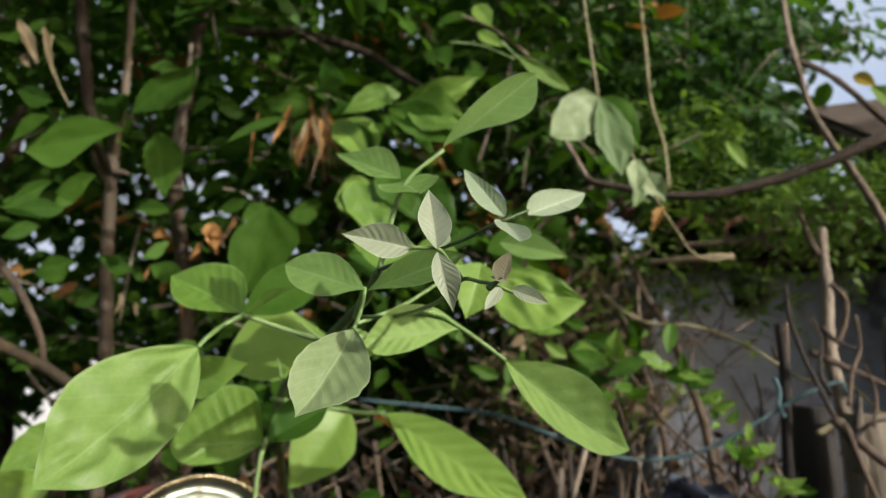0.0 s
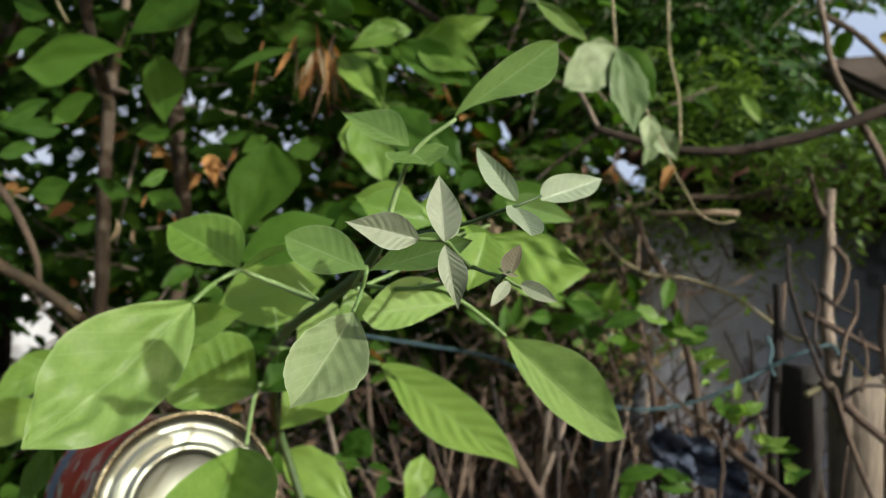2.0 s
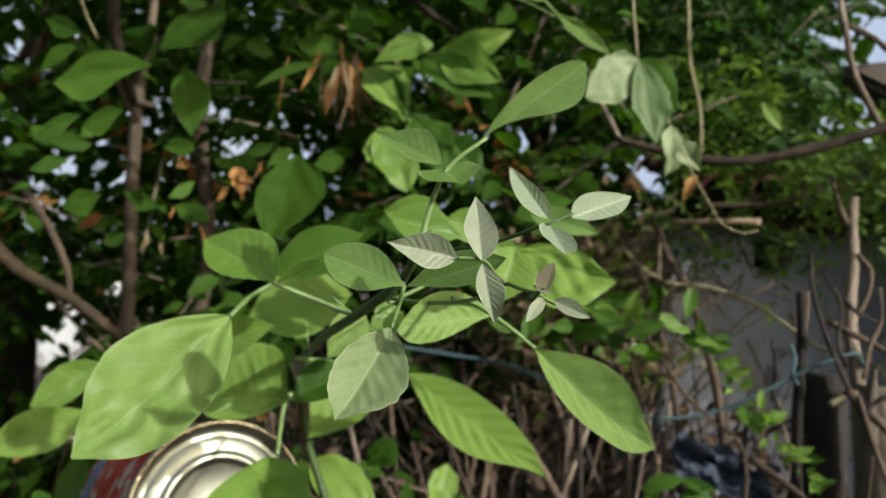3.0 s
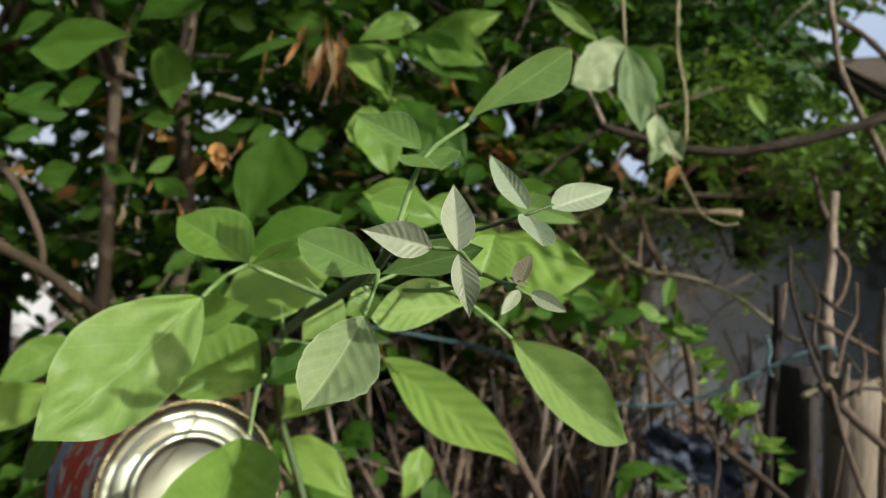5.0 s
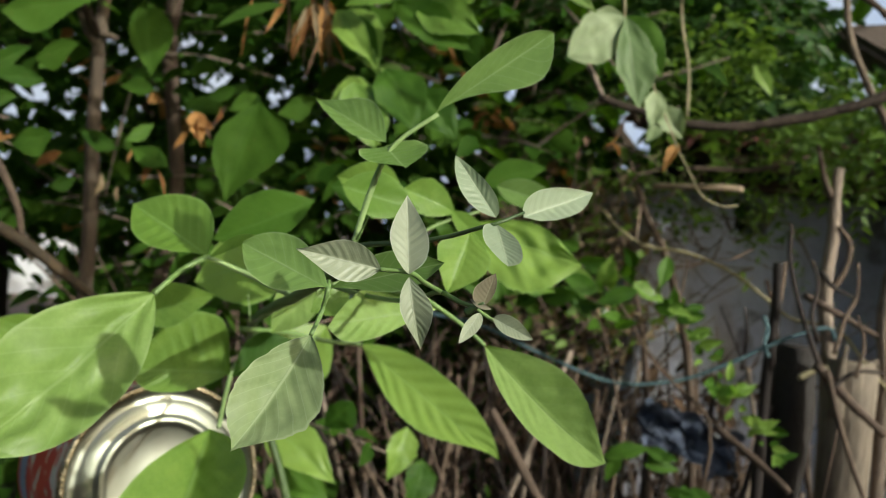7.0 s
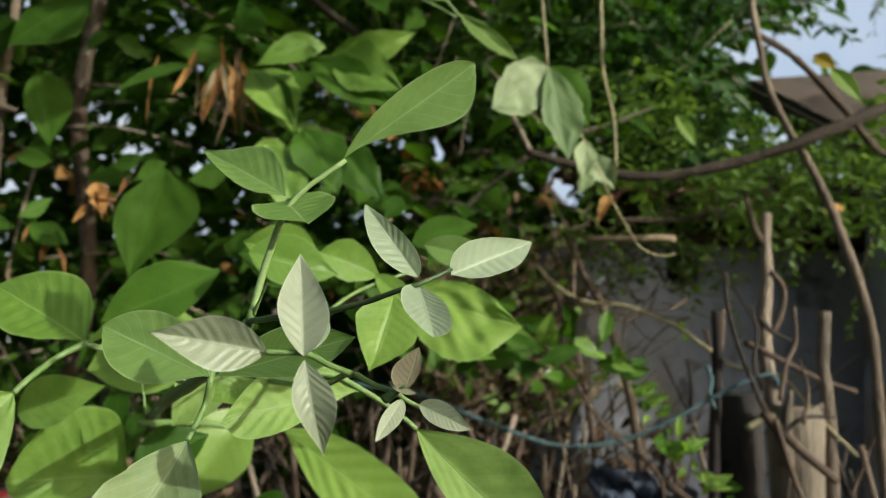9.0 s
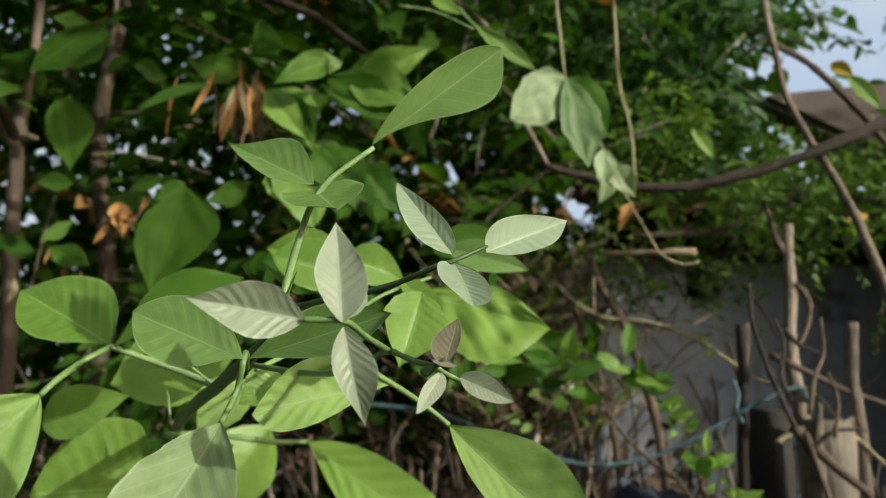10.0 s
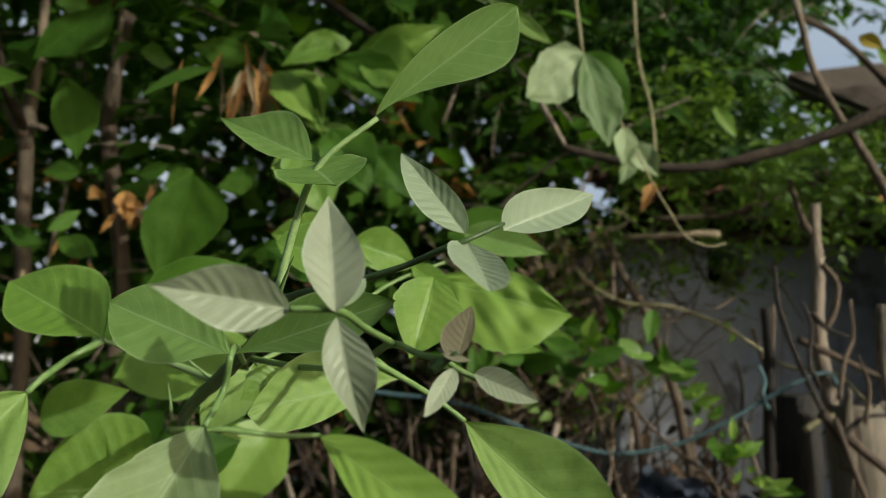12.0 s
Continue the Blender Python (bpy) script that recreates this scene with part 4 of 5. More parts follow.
leaflet(bush, (-0.0693, 0.9, 1.705), (0.0245, 0.87, 1.653), 0.0471, LEAFY, turn=15, fold=18, sharp=1.3, wave=0.16, blister=0.06, droop=0.12, rag=0.14)
leaflet(bush, (-0.1265, 0.95, 1.707), (-0.0822, 0.9, 1.628), 0.0563, FRESH, turn=15, fold=16, sharp=1.3, wave=0.16, blister=0.06, droop=0.12, rag=0.14)
leaflet(bush, (-0.1158, 0.9, 1.616), (-0.068, 0.86, 1.541), 0.0566, FRESH, turn=10, fold=16, sharp=1.3, wave=0.16, blister=0.06, droop=0.12, rag=0.14)
leaflet(bush, (-0.072, 0.9, 1.629), (-0.0298, 0.86, 1.556), 0.0600, LEAFY, turn=20, fold=16, sharp=1.3, wave=0.16, blister=0.06, droop=0.12, rag=0.14)
leaflet(bush, (-0.0334, 0.9, 1.61), (0.0165, 0.88, 1.554), 0.0471, LEAFY, turn=20, fold=16, sharp=1.3, wave=0.16, blister=0.06, droop=0.12, rag=0.14)
leaflet(bush, (-0.4109, 0.95, 1.222), (-0.478, 0.93, 1.127), 0.0768, DEEP, turn=10, fold=14, sharp=1.3, wave=0.16, blister=0.06, droop=0.12, rag=0.14)
leaflet(bush, (-0.1644, 0.85, 1.225), (-0.0776, 0.82, 1.177), 0.0522, FRESH, turn=15, fold=16, sharp=1.3, wave=0.16, blister=0.06, droop=0.12, rag=0.14)
leaflet(bush, (-0.1566, 0.88, 1.169), (-0.0858, 0.86, 1.138), 0.0449, LEAFY, turn=15, fold=16, sharp=1.3, wave=0.16, blister=0.06, droop=0.12, rag=0.14)
leaflet(bush, (-0.0096, 0.95, 1.207), (-0.0268, 0.92, 1.148), 0.0414, FRESH, turn=20, fold=16, sharp=1.3, wave=0.16, blister=0.06, droop=0.12, rag=0.14)
leaflet(bush, (0.0115, 0.95, 1.17), (0.0004, 0.92, 1.113), 0.0415, LEAFY, turn=20, fold=16, sharp=1.3, wave=0.16, blister=0.06, droop=0.12, rag=0.14)
leaflet(bush, (-0.0744, 0.9, 1.244), (-0.1044, 0.9, 1.208), 0.0398, DEEP, turn=-20, fold=16, sharp=1.3, wave=0.16, blister=0.06, droop=0.12, rag=0.14)
leaflet(bush, (-0.2922, 0.92, 1.562), (-0.2792, 0.91, 1.526), 0.0235, DRY, turn=10, fold=26, rag=0.4)
leaflet(bush, (-0.3006, 0.92, 1.553), (-0.2665, 0.91, 1.543), 0.0194, DRY, turn=40, fold=26, rag=0.4)
leaflet(bush, (-0.5989, 1, 1.868), (-0.5553, 0.98, 1.795), 0.0202, TAN, turn=10, fold=34, wave=0.25, rag=0.4)
leaflet(bush, (-0.5629, 1, 1.86), (-0.5383, 0.99, 1.783), 0.0109, TAN, turn=10, fold=34, wave=0.25, rag=0.4)
leaflet(bush, (-0.5836, 1, 1.819), (-0.5665, 0.98, 1.79), 0.0155, TAN, turn=-30, fold=30, rag=0.4)
leaflet(bush, (-0.1396, 0.93, 1.698), (-0.0885, 0.9, 1.638), 0.0377, FRESH, turn=15, fold=18, sharp=1.3, wave=0.16, blister=0.06, droop=0.12, rag=0.14)
leaflet(bush, (-0.0812, 0.92, 1.637), (-0.038, 0.9, 1.61), 0.0225, BROAD, turn=15, fold=18, rag=0.14)
leaflet(bush, (-0.0739, 0.92, 1.618), (-0.052, 0.9, 1.584), 0.0249, LEAFY, turn=15, fold=18, sharp=1.3, wave=0.16, blister=0.06, droop=0.12, rag=0.14)
tube(bush, "dead_vine", [(-0.55, 1, 1.844), (-0.5501, 1, 1.812), (-0.5403, 1.01, 1.775), (-0.5276, 1.02, 1.746)], 0.0022, 0.0016, STRAW)


def build_dead_leaves():
    """Bunches of curled withered leaves hanging in the bush."""
    rng = random.Random(71)
    for centre, count, drop in (((-0.163, 0.93, 1.705), 24, 0.075), ((-0.285, 0.92, 1.555), 7, 0.035), ((-0.40, 1.0, 1.50), 5, 0.04), ((0.215, 1.05, 1.60), 5, 0.03)):
        for k in range(count):
            p = Vector(centre) + Vector((rng.gauss(0, 0.02), rng.gauss(0, 0.012), rng.gauss(0, 0.012)))
            way = Vector((rng.gauss(0, 0.35), rng.gauss(0, 0.25), -1.0)).normalized() * (drop * rng.uniform(0.5, 1.2))
            leaflet(bush, p, p + way, rng.uniform(0.004, 0.012), rng.choice((DRY, DRY, TAN, BROWN)), turn=rng.uniform(-50, 50), fold=rng.uniform(20, 50), wave=0.4, droop=rng.uniform(-0.3, 0.3), rag=0.35, fine=10, name="dead_leaf")


build_dead_leaves()
# ---- hanging vine ----
vine = thing("hanging_vine", "thin straw-coloured hanging vine with a pair of pale lobed leaves", "vine", at=(0.176, 0.83, 1.95))
tube(vine, "stem", [(0.1565, 0.84, 1.981), (0.1646, 0.835, 1.833), (0.1718, 0.83, 1.753), (0.1784, 0.829, 1.694)], 0.0020, 0.0017, STRAW)
tube(vine, "tendril", [(0.1784, 0.829, 1.694), (0.198, 0.826, 1.657), (0.2172, 0.822, 1.616), (0.2367, 0.82, 1.576), (0.2467, 0.82, 1.557), (0.2664, 0.83, 1.532), (0.283, 0.84, 1.514), (0.3054, 0.84, 1.505), (0.3223, 0.84, 1.508)], 0.0014, 0.0010, STRAW)
tube(vine, "twig", [(0.0619, 0.76, 1.732), (0.0712, 0.76, 1.721), (0.0809, 0.755, 1.709)], 0.0012, 0.0010, STALK)
blade(vine, (0.1758, 0.8160, 1.6886), (0.1181, 0.8000, 1.6386), (-0.0093, -0.0048, 0.0212), (0.0177, -0.0014, -0.0206), PALE, peaks=(0.50, 0.50), full=(0.5, 0.4), rag=0.10, blister=0.05, quilt=0.0)
blade(vine, (0.1770, 0.8160, 1.6886), (0.1931, 0.7900, 1.5910), (-0.0161, -0.0053, -0.0038), (0.0243, -0.0059, -0.0047), DULL, peaks=(0.50, 0.40), full=(-0.1, -0.1), rag=0.12, blister=0.05, quilt=0.0)
leaflet(vine, (0.1816, 0.832, 1.694), (0.2251, 0.83, 1.634), 0.0442, LEAFY, turn=24, fold=16, wave=0.12, rag=0.05)
leaflet(vine, (0.2171, 0.822, 1.618), (0.2123, 0.81, 1.576), 0.0247, PALE, turn=10, fold=20, wave=0.2, rag=0.16, blister=0.05)
leaflet(vine, (0.2239, 0.822, 1.603), (0.2494, 0.82, 1.569), 0.0273, PALE, turn=10, fold=20, wave=0.2, rag=0.16, blister=0.05)
leaflet(vine, (0.2252, 0.822, 1.6), (0.2112, 0.815, 1.561), 0.0210, PALE, turn=20, fold=20, wave=0.2, rag=0.16, blister=0.05)
leaflet(vine, (0.2465, 0.82, 1.564), (0.2306, 0.815, 1.534), 0.0148, DRY, turn=20, fold=30, wave=0.2, rag=0.4)
leaflet(vine, (0.0769, 0.757, 1.714), (0.1335, 0.745, 1.669), 0.0172, BROAD, turn=10, fold=14, peak=0.5, rag=0.16, blister=0.05)
leaflet(vine, (0.0358, 0.8, 1.791), (0.0541, 0.79, 1.762), 0.0228, FRESH, turn=20, fold=14, rag=0.05)
leaflet(vine, (0.0388, 0.8, 1.76), (0.0676, 0.79, 1.738), 0.0164, FRESH, turn=20, fold=14, rag=0.05)
tube(vine, "twig", [(0.0069, 0.79, 1.743), (0.0413, 0.79, 1.739), (0.0784, 0.775, 1.717)], 0.0011, 0.0008, STALK)
# ---- bare branches of the feathery tree ----
feather_tree = thing("feathery_tree", "fine-leaved light green tree with dark crooked limbs and bare grey branches", "tree", at=(2.5, 2.9, 0.0))
tube(feather_tree, "trunk", [(2.5, 2.9, -0.05), (2.46, 2.85, 0.8), (2.36, 2.75, 1.7), (2.15, 2.62, 2.5), (1.7, 2.4, 3.2)], 0.085, 0.05, DARK_BARK)
tube(feather_tree, "limb", [(0.2075, 1.07, 1.653), (0.2596, 1.065, 1.64), (0.3239, 1.062, 1.628), (0.3769, 1.05, 1.626), (0.4381, 1.04, 1.636), (0.51, 1.02, 1.656), (0.6107, 1, 1.699), (0.7731, 1.05, 1.79), (1, 1.35, 2.12), (1.6, 1.95, 2.42), (2.15, 2.62, 2.5)], 0.005, 0.0095, DARK_BARK, lumps=0.5)
tube(feather_tree, "limb", [(0.513, 1.04, 1.825), (0.5268, 1.04, 1.761), (0.5498, 1.03, 1.699), (0.5728, 1.02, 1.652), (0.5878, 1.01, 1.613), (0.6003, 1, 1.572), (0.6315, 0.98, 1.449), (0.6409, 0.97, 1.306), (0.72, 1, 0.5), (0.75, 1, -0.03)], 0.0042, 0.0075, PALE_BARK)
tube(feather_tree, "limb", [(0.513, 1.04, 1.825), (0.5597, 1.05, 1.809), (0.6044, 1.06, 1.781), (0.6614, 1.08, 1.744), (0.7805, 1.15, 1.698), (0.95, 1.3, 2.08)], 0.004, 0.006, DARK_BARK, lumps=0.5)
tube(feather_tree, "limb", [(0.5127, 1.04, 1.821), (0.5097, 1.05, 1.869), (0.5075, 1.06, 1.963)], 0.005, 0.004, BARK)
tube(feather_tree, "twig", [(0.2914, 1.05, 1.942), (0.2982, 1.05, 1.844), (0.3036, 1.05, 1.763), (0.3226, 1.06, 1.702), (0.3274, 1.06, 1.636)], 0.0024, 0.0020, STRAW)
tube(feather_tree, "twig", [(0.1849, 1.1, 1.72), (0.2017, 1.08, 1.679), (0.2156, 1.07, 1.647)], 0.004, 0.003, BARK)
# Out-of-view limbs added to carry the boughs that shade the shed wall.
tube(feather_tree, "limb", [(2.36, 2.75, 1.7), (2.6, 2.2, 2.1), (2.78, 1.4, 2.35), (2.72, 0.75, 2.42), (2.62, 0.2, 2.5)], 0.04, 0.010, DARK_BARK)
tube(feather_tree, "limb", [(2.78, 1.4, 2.35), (2.95, 0.9, 2.6), (3.1, 0.3, 2.78)], 0.018, 0.006, DARK_BARK)
tube(feather_tree, "limb", [(2.76, 1.15, 2.38), (2.5, 0.8, 2.2), (2.3, 0.35, 2.05)], 0.016, 0.006, DARK_BARK)
leaflet(feather_tree, (0.6412, 1.12, 1.832), (0.6632, 1.1, 1.807), 0.0225, YELLOW, turn=20, fold=16)
leaflet(feather_tree, (0.6673, 1.12, 1.815), (0.7047, 1.1, 1.76), 0.0248, FRESH, turn=20, fold=16, rag=0.05)
leaflet(feather_tree, (0.5064, 1.3, 1.778), (0.5341, 1.28, 1.722), 0.0247, FRESH, turn=20, fold=16, rag=0.05)
leaflet(feather_tree, (0.7091, 1.15, 1.614), (0.6719, 1.14, 1.603), 0.0151, DRY, turn=20, fold=16, rag=0.4)
# ---- dry sticks, fence and rope ----
fence = thing("brushwood_fence", "rough fence of dry grey-brown brushwood sticks set upright", "fence", at=(0.5, 1.45, 0.0))
tube(fence, "stick", [(0.637, 1.5, -0.03), (0.571, 1.5, 0.746), (0.5167, 1.5, 1.243), (0.4848, 1.5, 1.353), (0.4475, 1.5, 1.452), (0.4056, 1.5, 1.518), (0.3867, 1.5, 1.568)], 0.010, 0.007, TWIG)
tube(fence, "stick", [(0.547, 1.52, -0.03), (0.488, 1.52, 0.735), (0.4393, 1.52, 1.225), (0.4123, 1.52, 1.337), (0.3804, 1.52, 1.426), (0.3546, 1.52, 1.499)], 0.008, 0.006, TWIG)
tube(fence, "stick", [(0.571, 1.25, -0.03), (0.566, 1.25, 0.663), (0.5621, 1.25, 1.106), (0.5599, 1.25, 1.271), (0.5609, 1.245, 1.383), (0.5571, 1.243, 1.45)], 0.010, 0.008, BLACK_TWIG)
tube(fence, "stick", [(0.5614, 1.243, 1.364), (0.5652, 1.24, 1.411), (0.5658, 1.24, 1.453)], 0.004, 0.003, TWIG)
tube(fence, "stick", [(0.702, 1.24, -0.03), (0.674, 1.24, 0.788), (0.6512, 1.24, 1.314), (0.6384, 1.24, 1.378), (0.6348, 1.24, 1.442), (0.6387, 1.24, 1.508), (0.6356, 1.24, 1.554), (0.636, 1.24, 1.611)], 0.013, 0.008, BARK)
tube(fence, "stick", [(0.6356, 1.24, 1.554), (0.6181, 1.24, 1.582), (0.6059, 1.24, 1.619), (0.5955, 1.24, 1.656)], 0.006, 0.003, TWIG)
tube(fence, "stick", [(0.6395, 1.24, 1.406), (0.6563, 1.23, 1.444), (0.6616, 1.23, 1.49), (0.6406, 1.23, 1.517)], 0.005, 0.003, TWIG)
tube(fence, "stick", [(0.6589, 1.2, 1.23), (0.6217, 1.2, 1.29), (0.5838, 1.2, 1.369), (0.5544, 1.2, 1.457), (0.551, 1.2, 1.511)], 0.005, 0.003, BLACK_TWIG)
tube(fence, "stick", [(0.5828, 1.2, 1.404), (0.6373, 1.2, 1.38), (0.7006, 1.2, 1.352), (0.7636, 1.2, 1.333)], 0.006, 0.004, TWIG)
tube(fence, "stick", [(0.764, 1.2, -0.03), (0.74, 1.2, 0.772), (0.72, 1.2, 1.287), (0.709, 1.2, 1.375), (0.7117, 1.2, 1.456)], 0.011, 0.009, BARK)
tube(fence, "stick", [(0.5867, 1.15, 1.304), (0.6336, 1.14, 1.257), (0.6878, 1.13, 1.212)], 0.008, 0.006, TWIG)
tube(fence, "stick", [(0.484, 1.25, 1.175), (0.537, 1.2, 1.136), (0.5665, 1.15, 1.109)], 0.007, 0.005, TWIG)
tube(fence, "stick", [(0.5617, 1.15, 1.281), (0.587, 1.15, 1.296), (0.6039, 1.15, 1.301)], 0.0045, 0.004, STRAW)
tube(fence, "slab", [(0.0961, 1.02, 1.222), (0.1272, 1.02, 1.175), (0.1542, 1.02, 1.132), (0.1919, 1.02, 1.059), (0.2, 1.02, -0.03)], 0.006, 0.007, TWIG)
tube(fence, "stick", [(0.4875, 1.246, 1.562), (0.4524, 1.25, 1.562), (0.4182, 1.26, 1.56), (0.3584, 1.3, 1.559)], 0.0058, 0.0052, WOOD)
tube(fence, "stick", [(0.591, 1.16, 1.337), (0.5771, 1.16, 1.371), (0.5868, 1.17, 1.423), (0.5754, 1.17, 1.458)], 0.004, 0.002, BLACK_TWIG)
tube(fence, "stick", [(0.6119, 1.15, 1.322), (0.6209, 1.15, 1.374), (0.6411, 1.16, 1.409), (0.6381, 1.16, 1.461)], 0.004, 0.002, TWIG)
tube(fence, "stick", [(0.6144, 1.22, 1.442), (0.6273, 1.2, 1.42), (0.659, 1.2, 1.408)], 0.005, 0.002, BLACK_TWIG)
tube(fence, "stick", [(0.5881, 1.12, 1.3), (0.5995, 1.1, 1.238), (0.6198, 1.09, 1.177), (0.6434, 1.08, 1.118)], 0.0045, 0.003, TWIG)
tube(fence, "stick", [(0.6025, 1.13, 1.274), (0.6354, 1.13, 1.301), (0.6857, 1.13, 1.303)], 0.004, 0.002, BLACK_TWIG)
tube(fence, "stick", [(0.6299, 1.12, 1.294), (0.637, 1.12, 1.344), (0.6235, 1.12, 1.385)], 0.003, 0.0015, TWIG)
tube(fence, "stick", [(0.5391, 1.3, 1.262), (0.5422, 1.3, 1.321), (0.5339, 1.3, 1.369)], 0.0035, 0.002, BLACK_TWIG)
tube(fence, "stick", [(0.5017, 1.32, 1.16), (0.5056, 1.32, 1.219), (0.5129, 1.32, 1.268)], 0.004, 0.002, BLACK_TWIG)
tube(fence, "runner", [(0.3075, 1.45, 1.521), (0.3367, 1.42, 1.484), (0.3854, 1.4, 1.457), (0.4526, 1.38, 1.452), (0.5245, 1.35, 1.425), (0.5731, 1.32, 1.389), (0.6138, 1.3, 1.358), (0.6648, 1.25, 1.351), (0.7002, 1.2, 1.294), (0.7527, 1.18, 1.239)], 0.0034, 0.0028, STRAW)
tube(fence, "stick", [(0.4538, 1.45, 1.611), (0.5352, 1.42, 1.612), (0.5907, 1.4, 1.618), (0.6541, 1.38, 1.645)], 0.005, 0.003, TWIG)
tube(fence, "stick", [(0.5801, 1.4, 1.617), (0.6166, 1.4, 1.635), (0.6366, 1.4, 1.673)], 0.004, 0.002, TWIG)
rope = thing("old_rope", "sagging blue-green plastic rope tied along the brushwood", "rope", at=(0.5, 1.2, 1.3))
tube(rope, "strand", [(-0.146, 1.32, 1.322), (-0.0066, 1.3, 1.31), (0.0899, 1.28, 1.299), (0.2032, 1.26, 1.26), (0.3147, 1.25, 1.23), (0.4132, 1.24, 1.245), (0.478, 1.22, 1.28), (0.5361, 1.21, 1.316), (0.5757, 1.2, 1.34), (0.629, 1.2, 1.355), (0.633, 1.19, 1.336)], 0.0032, 0.0030, ROPE)
tube(rope, "strand", [(0.5362, 1.23, 1.364), (0.5398, 1.22, 1.342), (0.5324, 1.21, 1.32), (0.5365, 1.2, 1.302)], 0.0034, 0.0034, ROPE)
# ---- small weeds by the fence ----
weed = thing("leafy_weed", "small bright green leafy weed growing through the brushwood", "weed", at=(0.38, 1.15, 0.0))
tube(weed, "stem", [(0.4, 1.15, -0.02), (0.4, 1.13, 0.9), (0.4244, 1.12, 1.209), (0.3695, 1.11, 1.257), (0.3237, 1.1, 1.297), (0.2802, 1.1, 1.36), (0.2459, 1.1, 1.395)], 0.003, 0.0016, TWIG)

# ---- tin on a broken branch ----
tin = thing("tin_can", "printed tin can with shiny ringed bottom stuck on a branch", "tin", at=(-0.22, 0.70, 1.20))


def build_tin():
    centre = Vector((-0.2165, 0.70, 1.205))
    out = Vector((0.59, -0.76, 0.20)).normalized()
    turn = out.to_track_quat("Z", "X").to_matrix()

    size = 1.145

    def lathe(name, profile, material, parent, seg=64, arc=(0.0, 360.0), label=""):
        verts, faces = [], []
        full = arc[1] - arc[0] >= 360
        count = seg if full else seg + 1
        for k in range(count):
            a = radians(arc[0] + (arc[1] - arc[0]) * k / seg)
            for r, h in profile:
                verts.append(centre + turn @ Vector((r * size * math.cos(a), r * size * math.sin(a), h * size)))
        m = len(profile)
        for k in range(seg):
            q = (k + 1) % count
            for i in range(m - 1):
                faces.append((k * m + i, q * m + i, q * m + i + 1, k * m + i + 1))
        return part(name, verts, faces, material, parent, label)

    R = 0.0755
    # ringed bottom: raised seam, sunken panel, two pressed rings
    bottom = [(0.0, -0.0050), (0.020, -0.0050), (0.0405, -0.0050), (0.0425, -0.0042), (0.044, -0.0026), (0.0465, -0.0020), (0.049, -0.0026), (0.0505, -0.0042), (0.0525, -0.0048), (0.0595, -0.0046), (0.0615, -0.0060), (0.064, -0.0070), (0.0690, -0.0066), (0.0706, -0.0050), (0.0715, 0.0)]
    lathe("bottom", bottom, TIN, tin, label="shiny tin bottom with pressed rings")
    lathe("rim", [(0.0715, 0.0), (0.0722, 0.0015), (0.0740, 0.0022), (0.0760, 0.0016), (0.0768, 0.0), (0.0766, -0.003), (R, -0.0045)], GILT, tin, label="gilt rolled seam")
    body = lathe("body", [(R, -0.0045), (R, -0.03), (R, -0.06), (R, -0.10), (R, -0.15), (R + 0.001, -0.152), (R - 0.001, -0.153), (R - 0.0016, -0.15), (R - 0.0016, -0.01)], PRINT, tin, label="red and cream printed tin side")
    lathe("foot_band", [(R + 0.0005, -0.118), (R + 0.0005, -0.146)], BLUE, body, 64, (0.0, 360.0), "pale blue printed band")


build_tin()
stake = thing("forked_branch", "crooked dry branch standing in the ground and carrying a tin", "branch", at=(-0.33, 1.0, 0.0))
tube(stake, "limb", [(-0.33, 1.0, -0.03), (-0.34, 1.0, 0.5), (-0.32, 0.97, 0.90), (-0.30, 0.88, 1.13), (-0.25, 0.76, 1.18), (-0.222, 0.709, 1.20)], 0.016, 0.009, TWIG)

# ---- weathered post beside the rope ----
post = thing("wooden_post", "weathered grey-brown wooden post with a split top", "post", at=(0.67, 1.19, 0.0))


def build_post():
    verts, faces = [], []
    seg, rings = 20, 14
    for i in range(rings + 1):
        z = -0.05 + 1.355 * i / rings
        for k in range(seg):
            a = 2 * math.pi * k / seg
            r = 0.037 * (1 + 0.10 * noise.noise(Vector((math.cos(a) * 1.5, math.sin(a) * 1.5, z * 1.2))) + 0.05 * noise.noise(Vector((math.cos(a) * 6, math.sin(a) * 6, z * 0.8))))
            top = 0.02 * noise.noise(Vector((math.cos(a) * 2, math.sin(a) * 2, 7))) if i == rings else 0
            verts.append((0.672 + 0.02 * (1.4 - z) + r * math.cos(a), 1.21 + r * math.sin(a), z + top))
    for i in range(rings):
        for k in range(seg):
            q = (k + 1) % seg
            faces.append((i * seg + k, i * seg + q, (i + 1) * seg + q, (i + 1) * seg + k))
    faces.append(tuple(rings * seg + k for k in range(seg)))
    part("shaft", verts, faces, POST, post)
    tube(post, "splinter", [(0.645, 1.19, 1.22), (0.643, 1.185, 1.29), (0.645, 1.18, 1.335)], 0.012, 0.003, POST)
    tube(post, "splinter", [(0.70, 1.20, 1.22), (0.703, 1.195, 1.28), (0.70, 1.19, 1.315)], 0.010, 0.003, POST)


build_post()
# Stump coloured near black, darker than the other wood.
log = thing("black_stump", "short black stump behind the post", "stump", at=(0.625, 1.32, 0.0))
tube(log, "trunk", [(0.625, 1.32, -0.03), (0.63, 1.32, 0.7), (0.637, 1.32, 1.31)], 0.045, 0.036, BLACK_WOOD, sides=14, lumps=0.25)

